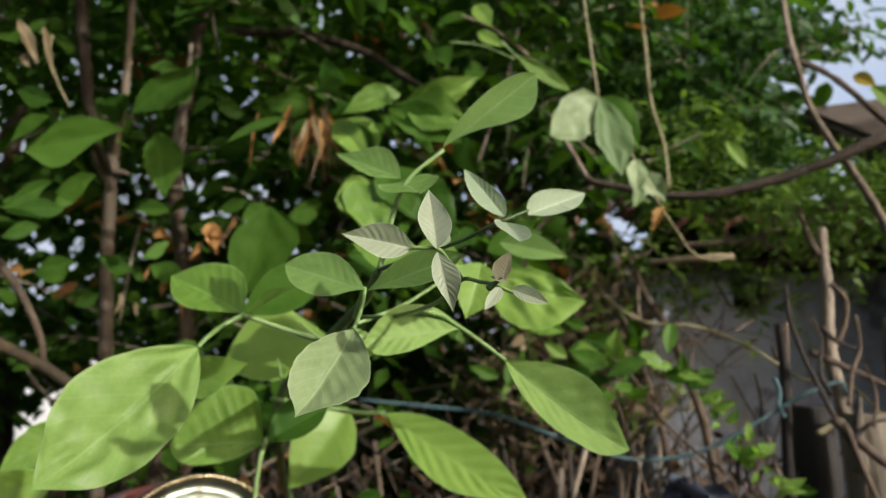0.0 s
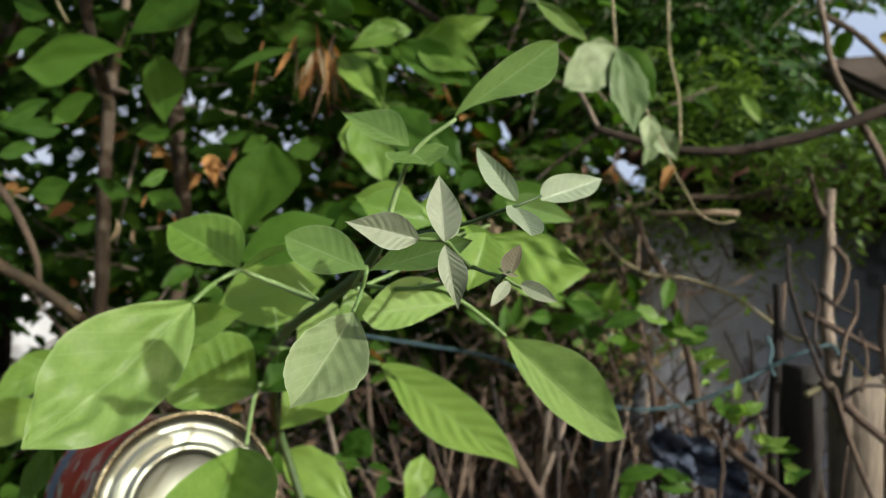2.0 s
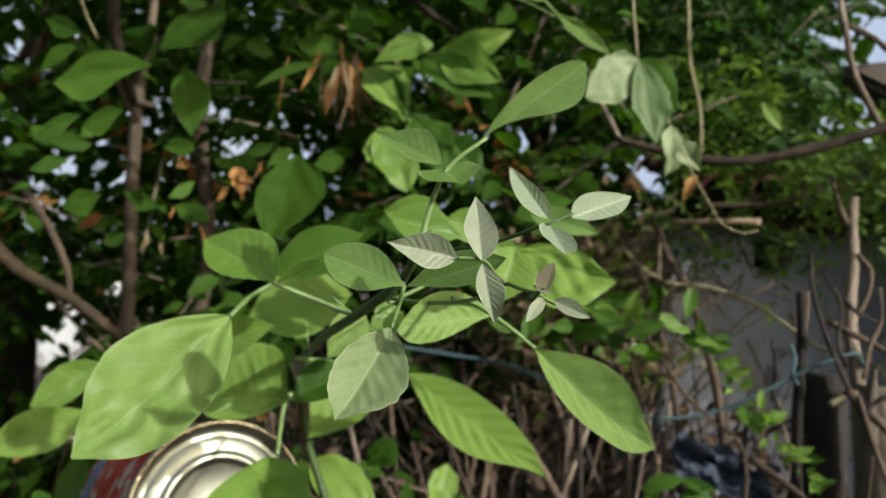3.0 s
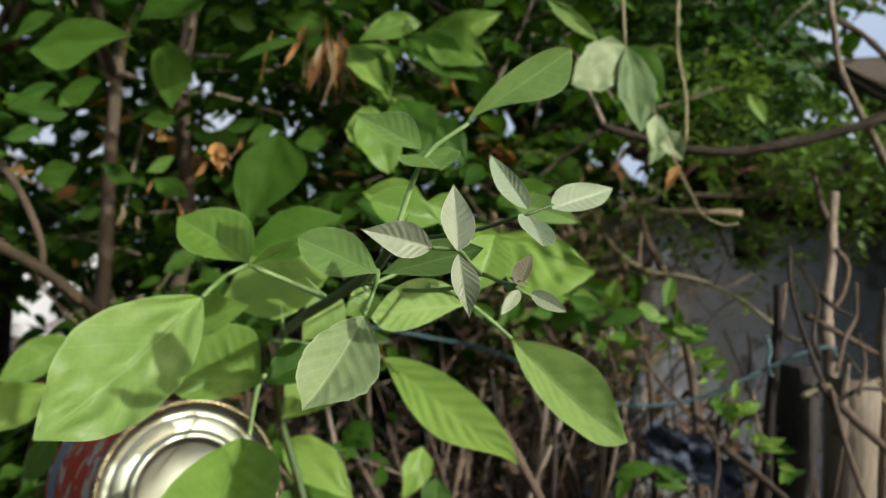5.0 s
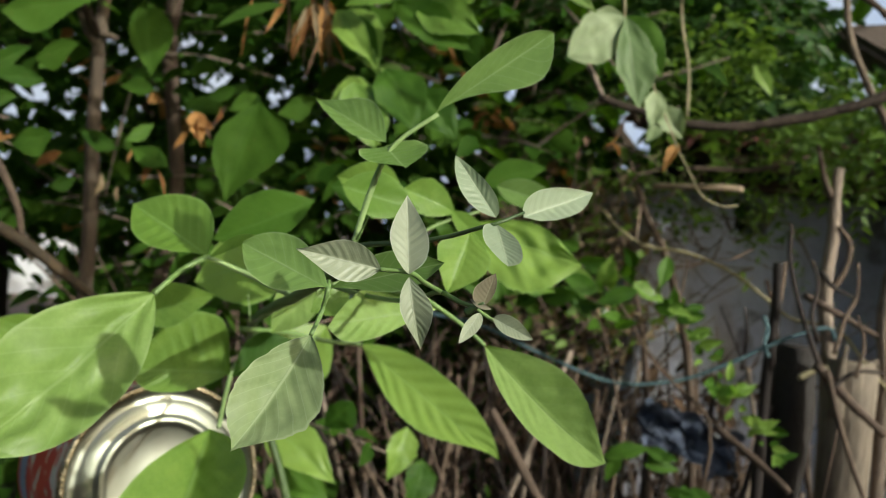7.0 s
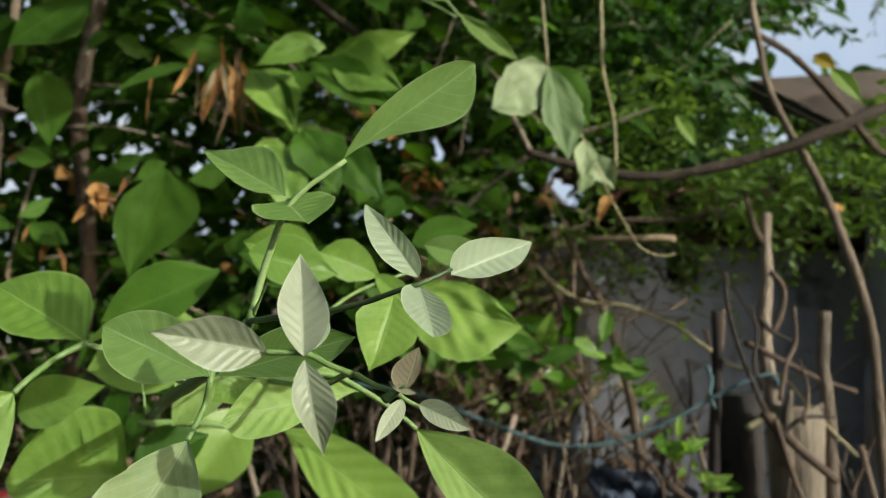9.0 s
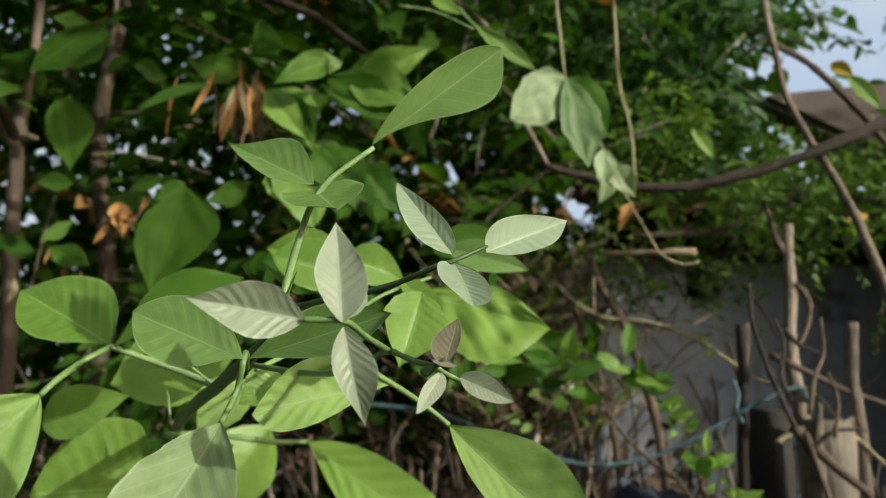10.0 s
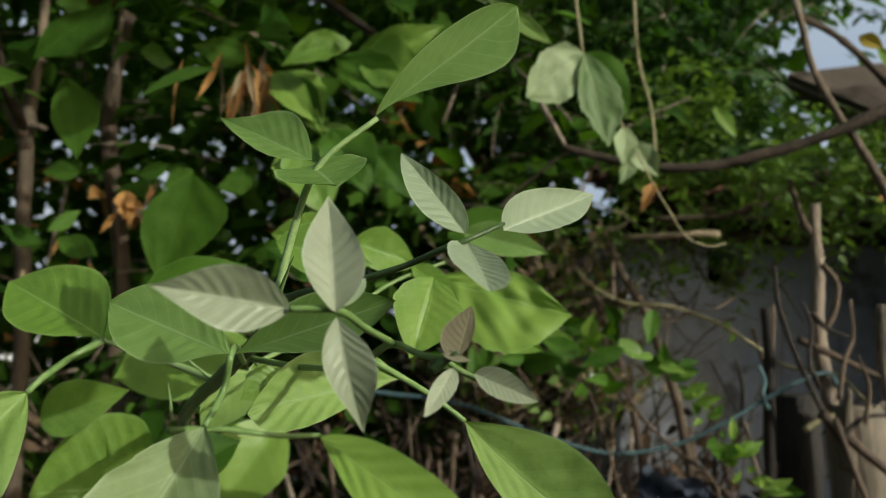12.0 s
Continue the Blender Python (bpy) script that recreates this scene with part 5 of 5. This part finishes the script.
# ---- brushwood: upright dry sticks ----
def build_brush():
    rng = random.Random(11)
    for k in range(230):
        x = rng.uniform(-0.05, 1.25)
        y = 1.42 + rng.uniform(-0.10, 0.22) - 0.10 * max(0.0, x - 0.5)
        tall = rng.uniform(0.85, 1.26)
        if rng.random() < 0.06:
            tall += 0.16
        lean_x, lean_y = rng.gauss(0, 0.26), rng.gauss(0, 0.07)
        mid = Vector((x + lean_x * 0.5 + rng.gauss(0, 0.045), y + lean_y * 0.5 + rng.gauss(0, 0.02), tall * 0.55))
        r = rng.choice((0.003, 0.004, 0.005, 0.007, 0.009))
        tube(fence, "stick", [(x, y, -0.03), mid, (x + lean_x, y + lean_y, tall)], r, r * 0.6, rng.choice((TWIG, TWIG, TWIG, TWIG, BLACK_TWIG, BARK)), sides=5)


build_brush()


def build_thicket():
    rng = random.Random(17)
    thicket = thing("dry_thicket", "tangled heap of dry brown twigs behind the fence", "brushwood", at=(0.2, 1.8, 0.0))
    for mat in (TWIG, BLACK_TWIG):
        verts, faces = [], []
        for k in range(420):
            p = Vector((rng.uniform(-0.75, 0.72), rng.uniform(1.5, 2.05), rng.uniform(0.0, 1.25)))
            d = Vector((rng.gauss(0, 0.45), rng.gauss(0, 0.2), rng.uniform(0.3, 1.0))).normalized() * rng.uniform(0.25, 0.6)
            if p.z + d.z > 1.38:
                continue
            v, f = tube_data([p, p + d * 0.5 + Vector((rng.gauss(0, 0.03), 0, 0)), p + d], rng.uniform(0.002, 0.007), 0.0015, 4, 0.0, 3)
            base = len(verts)
            verts += v
            faces += [tuple(q + base for q in face) for face in f]
        part("brush", verts, faces, mat, thicket)["kind"] = "stuff"
    placed = []
    for k in range(2600):
        p = (rng.uniform(-0.8, 0.8), rng.uniform(1.45, 2.1), rng.uniform(0.02, 1.2))
        size = rng.uniform(0.02, 0.05)
        placed.append((p, [rng.uniform(-1, 1) for _ in range(3)], [rng.uniform(-1, 1) for _ in range(3)], size, size * 0.5))
    many_leaves("dead_leaves", placed, BROWN, thicket, "dull brown dead leaves")
    verts, faces, placed = [], [], []
    for k in range(170):
        p = Vector((rng.uniform(0.12, 0.41), rng.uniform(1.45, 1.95), rng.uniform(1.15, 1.5)))
        d = Vector((rng.gauss(0, 0.5), rng.gauss(0, 0.3), rng.uniform(0.2, 1.0))).normalized() * rng.uniform(0.1, 0.26)
        v, f = tube_data([p, p + d * 0.5 + Vector((rng.gauss(0, 0.02), 0, 0)), p + d], rng.uniform(0.0015, 0.005), 0.001, 4, 0.0, 3)
        base = len(verts)
        verts += v
        faces += [tuple(q + base for q in face) for face in f]
        for j in range(7):
            size = rng.uniform(0.015, 0.04)
            placed.append((p + d * rng.random(), [rng.uniform(-1, 1) for _ in range(3)], [rng.uniform(-0.5, 1), rng.uniform(-1, 0.2), rng.uniform(0, 1)], size, size * 0.5))
    # pale dead twigs by the eave
    for k in range(60):
        p = Vector((rng.uniform(0.34, 0.72), rng.uniform(1.55, 1.95), rng.uniform(1.42, 1.62)))
        d = Vector((rng.gauss(0, 1.0), rng.gauss(0, 0.3), rng.gauss(0, 0.5))).normalized() * rng.uniform(0.08, 0.22)
        v, f = tube_data([p, p + d * 0.5 + Vector((0, 0, rng.gauss(0, 0.02))), p + d], rng.uniform(0.0015, 0.004), 0.001, 4, 0.0, 3)
        base = len(verts)
        verts += v
        faces += [tuple(q + base for q in face) for face in f]
    part("brush", verts, faces, TWIG, thicket)["kind"] = "stuff"
    many_leaves("dry_leaves", placed[::2], TAN, thicket, "dull tan dry leaves")
    many_leaves("leaves", placed[1::2], FEATHER, thicket, "small olive green leaves")


build_thicket()
cloth = thing("old_cloth", "crumpled dark blue-grey cloth caught in the brushwood", "cloth", at=(0.46, 1.36, 1.17))


def build_cloth():
    verts, faces = [], []
    n = 18
    for j in range(n + 1):
        for i in range(n + 1):
            u, v = i / n - 0.5, j / n - 0.5
            p = Vector((u * 6, v * 5, 2))
            verts.append((0.47 + u * 0.17 + 0.02 * noise.noise(p), 1.335 + 0.04 * noise.noise(p + Vector((5, 0, 0))) - 0.12 * v * v, 1.13 + v * 0.08 - 0.06 * u + 0.03 * noise.noise(p + Vector((0, 9, 0)))))
    for j in range(n):
        for i in range(n):
            a = j * (n + 1) + i
            faces.append((a, a + 1, a + n + 2, a + n + 1))
    part("sheet", verts, faces, CLOTH, cloth)


build_cloth()

# ---- more leaves on the weed ----
def build_weed():
    rng = random.Random(61)
    chain = smooth_line([(0.345, 1.10, 1.385), (0.385, 1.10, 1.33), (0.43, 1.105, 1.27), (0.47, 1.11, 1.225), (0.53, 1.12, 1.17)], 9)
    for k, p in enumerate(chain):
        for side in (-1, 1):
            if rng.random() < 0.45:
                continue
            p = p + Vector((rng.gauss(0, 0.008), rng.gauss(0, 0.008), rng.gauss(0, 0.008)))
            way = Vector((rng.uniform(0.2, 0.9) * side + 0.2, rng.uniform(-0.7, 0.1), rng.uniform(-0.3, 0.7))).normalized()
            size = rng.uniform(0.016, 0.045)
            leaflet(weed, p, p + way * size, size * rng.uniform(0.4, 0.55), FRESH if rng.random() < 0.65 else LEAFY, turn=rng.uniform(-10, 35), fold=20, wave=0.2, fine=10)
    clump = [(0.20, 1.14, 1.42), (0.26, 1.13, 1.40), (0.29, 1.10, 1.415), (0.24, 1.12, 1.36), (0.17, 1.15, 1.37), (0.12, 1.17, 1.36), (0.30, 1.13, 1.36)]
    for c in clump:
        for k in range(5):
            p = Vector(c) + Vector((rng.gauss(0, 0.02), rng.gauss(0, 0.02), rng.gauss(0, 0.015)))
            way = Vector((rng.uniform(-1, 1), rng.uniform(-0.8, 0.2), rng.uniform(-0.5, 0.6))).normalized()
            size = rng.uniform(0.04, 0.065)
            leaflet(weed, p, p + way * size, size * rng.uniform(0.38, 0.5), rng.choice((DEEP, LEAFY, LEAFY, FRESH)), turn=rng.uniform(-10, 35), fold=18, wave=0.1, fine=12)
    for c in ((0.265, 1.06, 1.17), (0.31, 1.06, 1.16), (0.36, 1.06, 1.13)):
        for k in range(3):
            p = Vector(c) + Vector((rng.gauss(0, 0.012), 0, rng.gauss(0, 0.008)))
            way = Vector((rng.uniform(-0.2, 1), rng.uniform(-0.6, 0.1), rng.uniform(-0.5, 0.3))).normalized()
            size = rng.uniform(0.04, 0.06)
            leaflet(weed, p, p + way * size, size * 0.42, LEAFY, turn=20, fold=18, wave=0.1, fine=12)
    # White ball added where a bright dot of unknown source shows.
    bm = bmesh.new()
    bmesh.ops.create_icosphere(bm, subdivisions=3, radius=0.0062)
    for v in bm.verts:
        v.co = Vector((0.258, 1.133, 1.354)) + v.co * (1 + 0.12 * noise.noise(v.co * 260))
    from_bmesh("flower_bud", bm, WHITE_DOT, weed, "small round white ball added for a bright dot", smooth=True)
    tube(weed, "stem", [(0.40, 1.14, 0.9), (0.32, 1.13, 1.12), (0.27, 1.14, 1.30), (0.22, 1.14, 1.42)], 0.0022, 0.0012, TWIG)


build_weed()

# ---- crowns ----
def opening(x, y, z):
    """True along bearings from the camera's eye that are cut free as sky gaps over the roofs."""
    a, e = x / y, (z - 1.42) / y
    rag = 1 + 0.5 * noise.noise(Vector((a * 22, e * 22, 1.5))) + 1.1 * noise.noise(Vector((a * 75, e * 75, 4.5)))
    one = ((a - 0.545) / 0.078) ** 2 + ((e - 0.35 + 0.35 * (a - 0.55)) / 0.06) ** 2
    two = ((a - 0.64) / 0.05) ** 2 + ((e - 0.40) / 0.055) ** 2
    gaps = [((a - p) / w) ** 2 + ((e - q) / h) ** 2 for p, q, w, h in SKY_GAPS]
    return min([one, two] + gaps) < rag


# patches of sky or distance cut to fit the camera's view: bearing, rise, half sizes
SKY_GAPS = ((0.238, 0.172, 0.036, 0.046), (0.174, 0.178, 0.016, 0.016), (-0.325, 0.277, 0.010, 0.016), (-0.022, 0.278, 0.016, 0.026), (-0.157, 0.138, 0.012, 0.012), (-0.068, 0.292, 0.014, 0.014), (-0.545, -0.11, 0.055, 0.062), (-0.60, 0.30, 0.032, 0.045), (-0.525, 0.147, 0.030, 0.020), (-0.318, 0.245, 0.014, 0.04), (0.092, 0.217, 0.035, 0.026), (-0.314, 0.18, 0.016, 0.018))


def open_spray(*args, **more):
    """A spray of leaves that leaves the gaps free."""
    leaves, line = spray_leaves(*args, **more)
    return [leaf for leaf in leaves if not opening(*leaf[0]) or noise.noise(leaf[0] * 23.0) > 0.36], line


def build_bush_crown():
    rng = random.Random(21)
    groups = {DEEP: [], LEAFY: [], DRY: []}
    twigs = []
    for k in range(1300):
        x = rng.uniform(-2.2, 0.62)
        y = rng.uniform(1.15, 2.4)
        z = rng.uniform(0.35, 2.8)
        if x > -0.05 and z < 1.42 + 0.35 * max(0.0, x):
            continue
        if x > 0.3 and rng.random() < 0.6 or x > 0.2 * y and z > 1.42 + 0.17 * y and rng.random() < 0.9:
            continue
        if (z < 0.9 and rng.random() < 0.4) or opening(x, y, z):
            continue
        heading = (rng.uniform(-1, 1), rng.uniform(-0.9, 0.3), rng.uniform(-0.4, 0.6))
        leaves, line = open_spray(rng, (x, y, z), heading, rng.uniform(0.18, 0.42), rng.choice((0.05, 0.065, 0.085)), 0.52, 0.04)
        kind = DRY if rng.random() < 0.045 else (LEAFY if rng.random() < 0.24 else DEEP)
        groups[kind] += leaves
        twigs.append(line)
    # crown added overhead, mostly unseen, to shade the bush; gaps leave sun patches
    for k in range(1400):
        x, y, z = rng.uniform(-2.4, 0.75), rng.uniform(0.47, 2.8), rng.uniform(2.0, 3.1)
        if z < 2.25 and (y > 0.75 or x > 0.45):
            continue
        if x > 0.5 and y < 0.6 or x > 0.2 * y and z < 1.42 + 0.55 * y:
            continue
        if noise.noise(Vector((x * 2.6, y * 2.6, 5.0))) > 0.20 and y < 1.6 or (x + 0.18) ** 2 + (y - 1.05) ** 2 < 0.022:
            continue
        heading = (rng.uniform(-1, 1), rng.uniform(-0.8, 0.8), rng.uniform(-0.5, 0.5))
        leaves, line = open_spray(rng, (x, y, z), heading, rng.uniform(0.2, 0.45), rng.choice((0.07, 0.09, 0.11)), 0.52, 0.05)
        groups[LEAFY if rng.random() < 0.4 else DEEP] += leaves
    for mat, name in ((DEEP, "dark_leaves"), (LEAFY, "green_leaves"), (DRY, "dead_leaves")):
        many_leaves("crown", groups[mat], mat, bush, {"dark_leaves": "dark green leaves", "green_leaves": "mid green leaves", "dead_leaves": "withered orange-brown leaves"}[name])
    verts, faces = [], []
    for line in twigs[:260]:
        v, f = tube_data([line[0], line[len(line) // 2], line[-1]], 0.0035, 0.0015, 4, 0.0, 3)
        base = len(verts)
        verts += v
        faces += [tuple(q + base for q in face) for face in f]
    part("twig", verts, faces, BARK, bush)["kind"] = "stuff"


build_bush_crown()


def build_feather_crown():
    rng = random.Random(31)
    leaves_all, shady, twigs = [], [], []
    for k in range(1500):
        x, y, z = rng.uniform(0.10, 2.4), rng.uniform(1.40, 3.0), rng.uniform(1.62, 3.2)
        if 0.33 < x / y < 0.39 and z < 1.42 + 0.20 * y:
            continue
        # leaves dropped on these bearings so the camera sees open sky over the roof
        if x > 0.47 * y and z > 1.42 + 0.22 * y and rng.random() < 0.93:
            continue
        if (z < 1.50 + 0.16 * y and y > 1.75) or opening(x, y, z):
            continue
        heading = (rng.uniform(-1, 1), rng.uniform(-0.7, 0.5), rng.uniform(-0.9, 0.2))
        leaves, line = open_spray(rng, (x, y, z), heading, rng.uniform(0.10, 0.24), rng.uniform(0.026, 0.042), 0.42, 0.011, droop=0.35, spread=1.1)
        # inner leaves get the shade-coloured leaflet material
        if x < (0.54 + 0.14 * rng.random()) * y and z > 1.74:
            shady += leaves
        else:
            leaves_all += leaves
        twigs.append(line)
    for k in range(260):
        x, y, z = rng.uniform(0.38, 1.10), rng.uniform(1.20, 1.8), rng.uniform(1.63, 1.86)
        if (0.33 < x / y < 0.39 and z < 1.76) or opening(x, y, z):
            continue
        heading = (rng.uniform(-1, 1), rng.uniform(-0.7, 0.5), rng.uniform(-0.5, 0.5))
        leaves, line = open_spray(rng, (x, y, z), heading, rng.uniform(0.08, 0.18), rng.uniform(0.022, 0.034), 0.42, 0.011, droop=0.3, spread=1.1)
        leaves_all += leaves
        twigs.append(line)
    # dense shade-coloured sprays set along camera bearings, high in the crown
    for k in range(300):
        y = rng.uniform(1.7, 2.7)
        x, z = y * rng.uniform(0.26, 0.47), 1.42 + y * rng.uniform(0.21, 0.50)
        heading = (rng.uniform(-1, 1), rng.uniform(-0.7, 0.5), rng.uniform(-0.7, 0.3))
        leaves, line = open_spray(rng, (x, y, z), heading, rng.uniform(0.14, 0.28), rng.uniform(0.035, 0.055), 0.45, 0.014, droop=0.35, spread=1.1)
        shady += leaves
    # ragged sprays hanging across the open sky
    hang = random.Random(37)
    for k in range(31):
        y = hang.uniform(1.7, 2.3)
        low = k >= 26
        x = y * (hang.uniform(0.43, 0.49) if low else hang.uniform(0.48, 0.60))
        z = 1.42 + y * (hang.uniform(0.29, 0.40) if low else hang.uniform(0.405, 0.47))
        heading = (hang.uniform(-1, 1), hang.uniform(-0.6, 0.6), hang.uniform(-0.6, 0.1))
        leaves, line = spray_leaves(hang, (x, y, z), heading, hang.uniform(0.06, 0.14), hang.uniform(0.03, 0.05), 0.45, 0.018, droop=0.4, spread=1.1)
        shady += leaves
        twigs.insert(0, line)
    # thin low sprays before the eave
    for k in range(85):
        x, y, z = rng.uniform(0.40, 0.80), rng.uniform(1.5, 1.95), rng.uniform(1.50, 1.70)
        heading = (rng.uniform(-1, 1), rng.uniform(-0.7, 0.5), rng.uniform(-0.5, 0.5))
        leaves, line = open_spray(rng, (x, y, z), heading, rng.uniform(0.06, 0.14), rng.uniform(0.018, 0.030), 0.42, 0.014, droop=0.3, spread=1.1)
        leaves_all += leaves
        twigs.append(line)
    # unseen boughs added beside the view to shade the shed wall
    for k in range(620):
        x, y, z = rng.uniform(2.15, 3.3), rng.uniform(0.1, 0.92), rng.uniform(1.85, 2.95)
        if z < 2.3 and x < 1.35 * y + 0.45 or z < 1.42 + 0.5 * y and x < 0.75 * y:
            continue
        heading = (rng.uniform(-1, 1), rng.uniform(-0.8, 0.8), rng.uniform(-0.5, 0.5))
        leaves, line = open_spray(rng, (x, y, z), heading, rng.uniform(0.14, 0.28), rng.uniform(0.035, 0.05), 0.42, 0.014, droop=0.3, spread=1.1)
        leaves_all += leaves
    many_leaves("crown", shady, SHADED, feather_tree, "dark green leaflets with shade in their colour")
    many_leaves("crown", leaves_all, FEATHER, feather_tree, "fine yellowish green leaflets")
    verts, faces = [], []
    for line in twigs[:600]:
        v, f = tube_data([line[0], line[len(line) // 2], line[-1]], 0.002, 0.001, 3, 0.0, 3)
        base = len(verts)
        verts += v
        faces += [tuple(q + base for q in face) for face in f]
    part("twig", verts, faces, BARK, feather_tree)["kind"] = "stuff"


build_feather_crown()


def build_far_trees():
    rng = random.Random(41)
    for tree_at, size in (((-3.4, 5.0), 1.0), ((-1.3, 4.6), 0.85), ((0.9, 5.2), 0.8), ((-6.0, 6.0), 1.2), ((1.15, 3.9), 0.75), ((0.75, 4.3), 0.9), ((-2.4, 3.9), 0.8), ((-0.4, 3.8), 0.8)):
        tx, ty = tree_at
        tree = thing("far_tree", "dense dark green tree standing behind the bushes", "tree", "trees behind", at=(tx, ty, 0.0))
        tube(tree, "trunk", [(tx, ty, -0.1), (tx + 0.1, ty, 1.0), (tx - 0.1, ty, 2.4 * size)], 0.14, 0.07, DARK_BARK, sides=10)
        for k in range(4):
            a = rng.uniform(0, 6.28)
            tube(tree, "limb", [(tx, ty, 1.1 + 0.3 * k), (tx + 0.6 * math.cos(a), ty + 0.6 * math.sin(a), 1.8 + 0.3 * k), (tx + 1.3 * math.cos(a), ty + 1.3 * math.sin(a), 2.5 + 0.3 * k)], 0.05, 0.02, DARK_BARK)
        placed = []
        for k in range(680):
            a, h = rng.uniform(0, 6.28), rng.uniform(0.05, 4.6 * size)
            r = rng.uniform(0.2, 1.7 * size)
            if opening(tx + r * math.cos(a), ty + r * math.sin(a), h):
                continue
            leaves, line = open_spray(rng, (tx + r * math.cos(a), ty + r * math.sin(a), h), (rng.uniform(-1, 1), rng.uniform(-1, 0.5), rng.uniform(-0.5, 0.5)), rng.uniform(0.3, 0.6), 0.14, 0.5, 0.06)
            placed += leaves
        many_leaves("crown", placed, DEEP, tree)


build_far_trees()


def build_litter():
    rng = random.Random(51)
    placed = []
    for k in range(2600):
        x, y = rng.gauss(0.1, 0.85), rng.gauss(1.8, 0.65)
        size = rng.uniform(0.03, 0.08)
        placed.append(((x, y, 0.03 + rng.uniform(0, 0.03)), (rng.uniform(-1, 1), rng.uniform(-1, 1), rng.uniform(-0.1, 0.15)), (rng.uniform(-0.3, 0.3), rng.uniform(-0.3, 0.3), 1), size, size * 0.5))
    litter = many_leaves("leaf_litter", placed, DRY, None)
    tagged(litter, "fallen dry brown leaves on the earth", "leaf litter", kind="stuff")


build_litter()
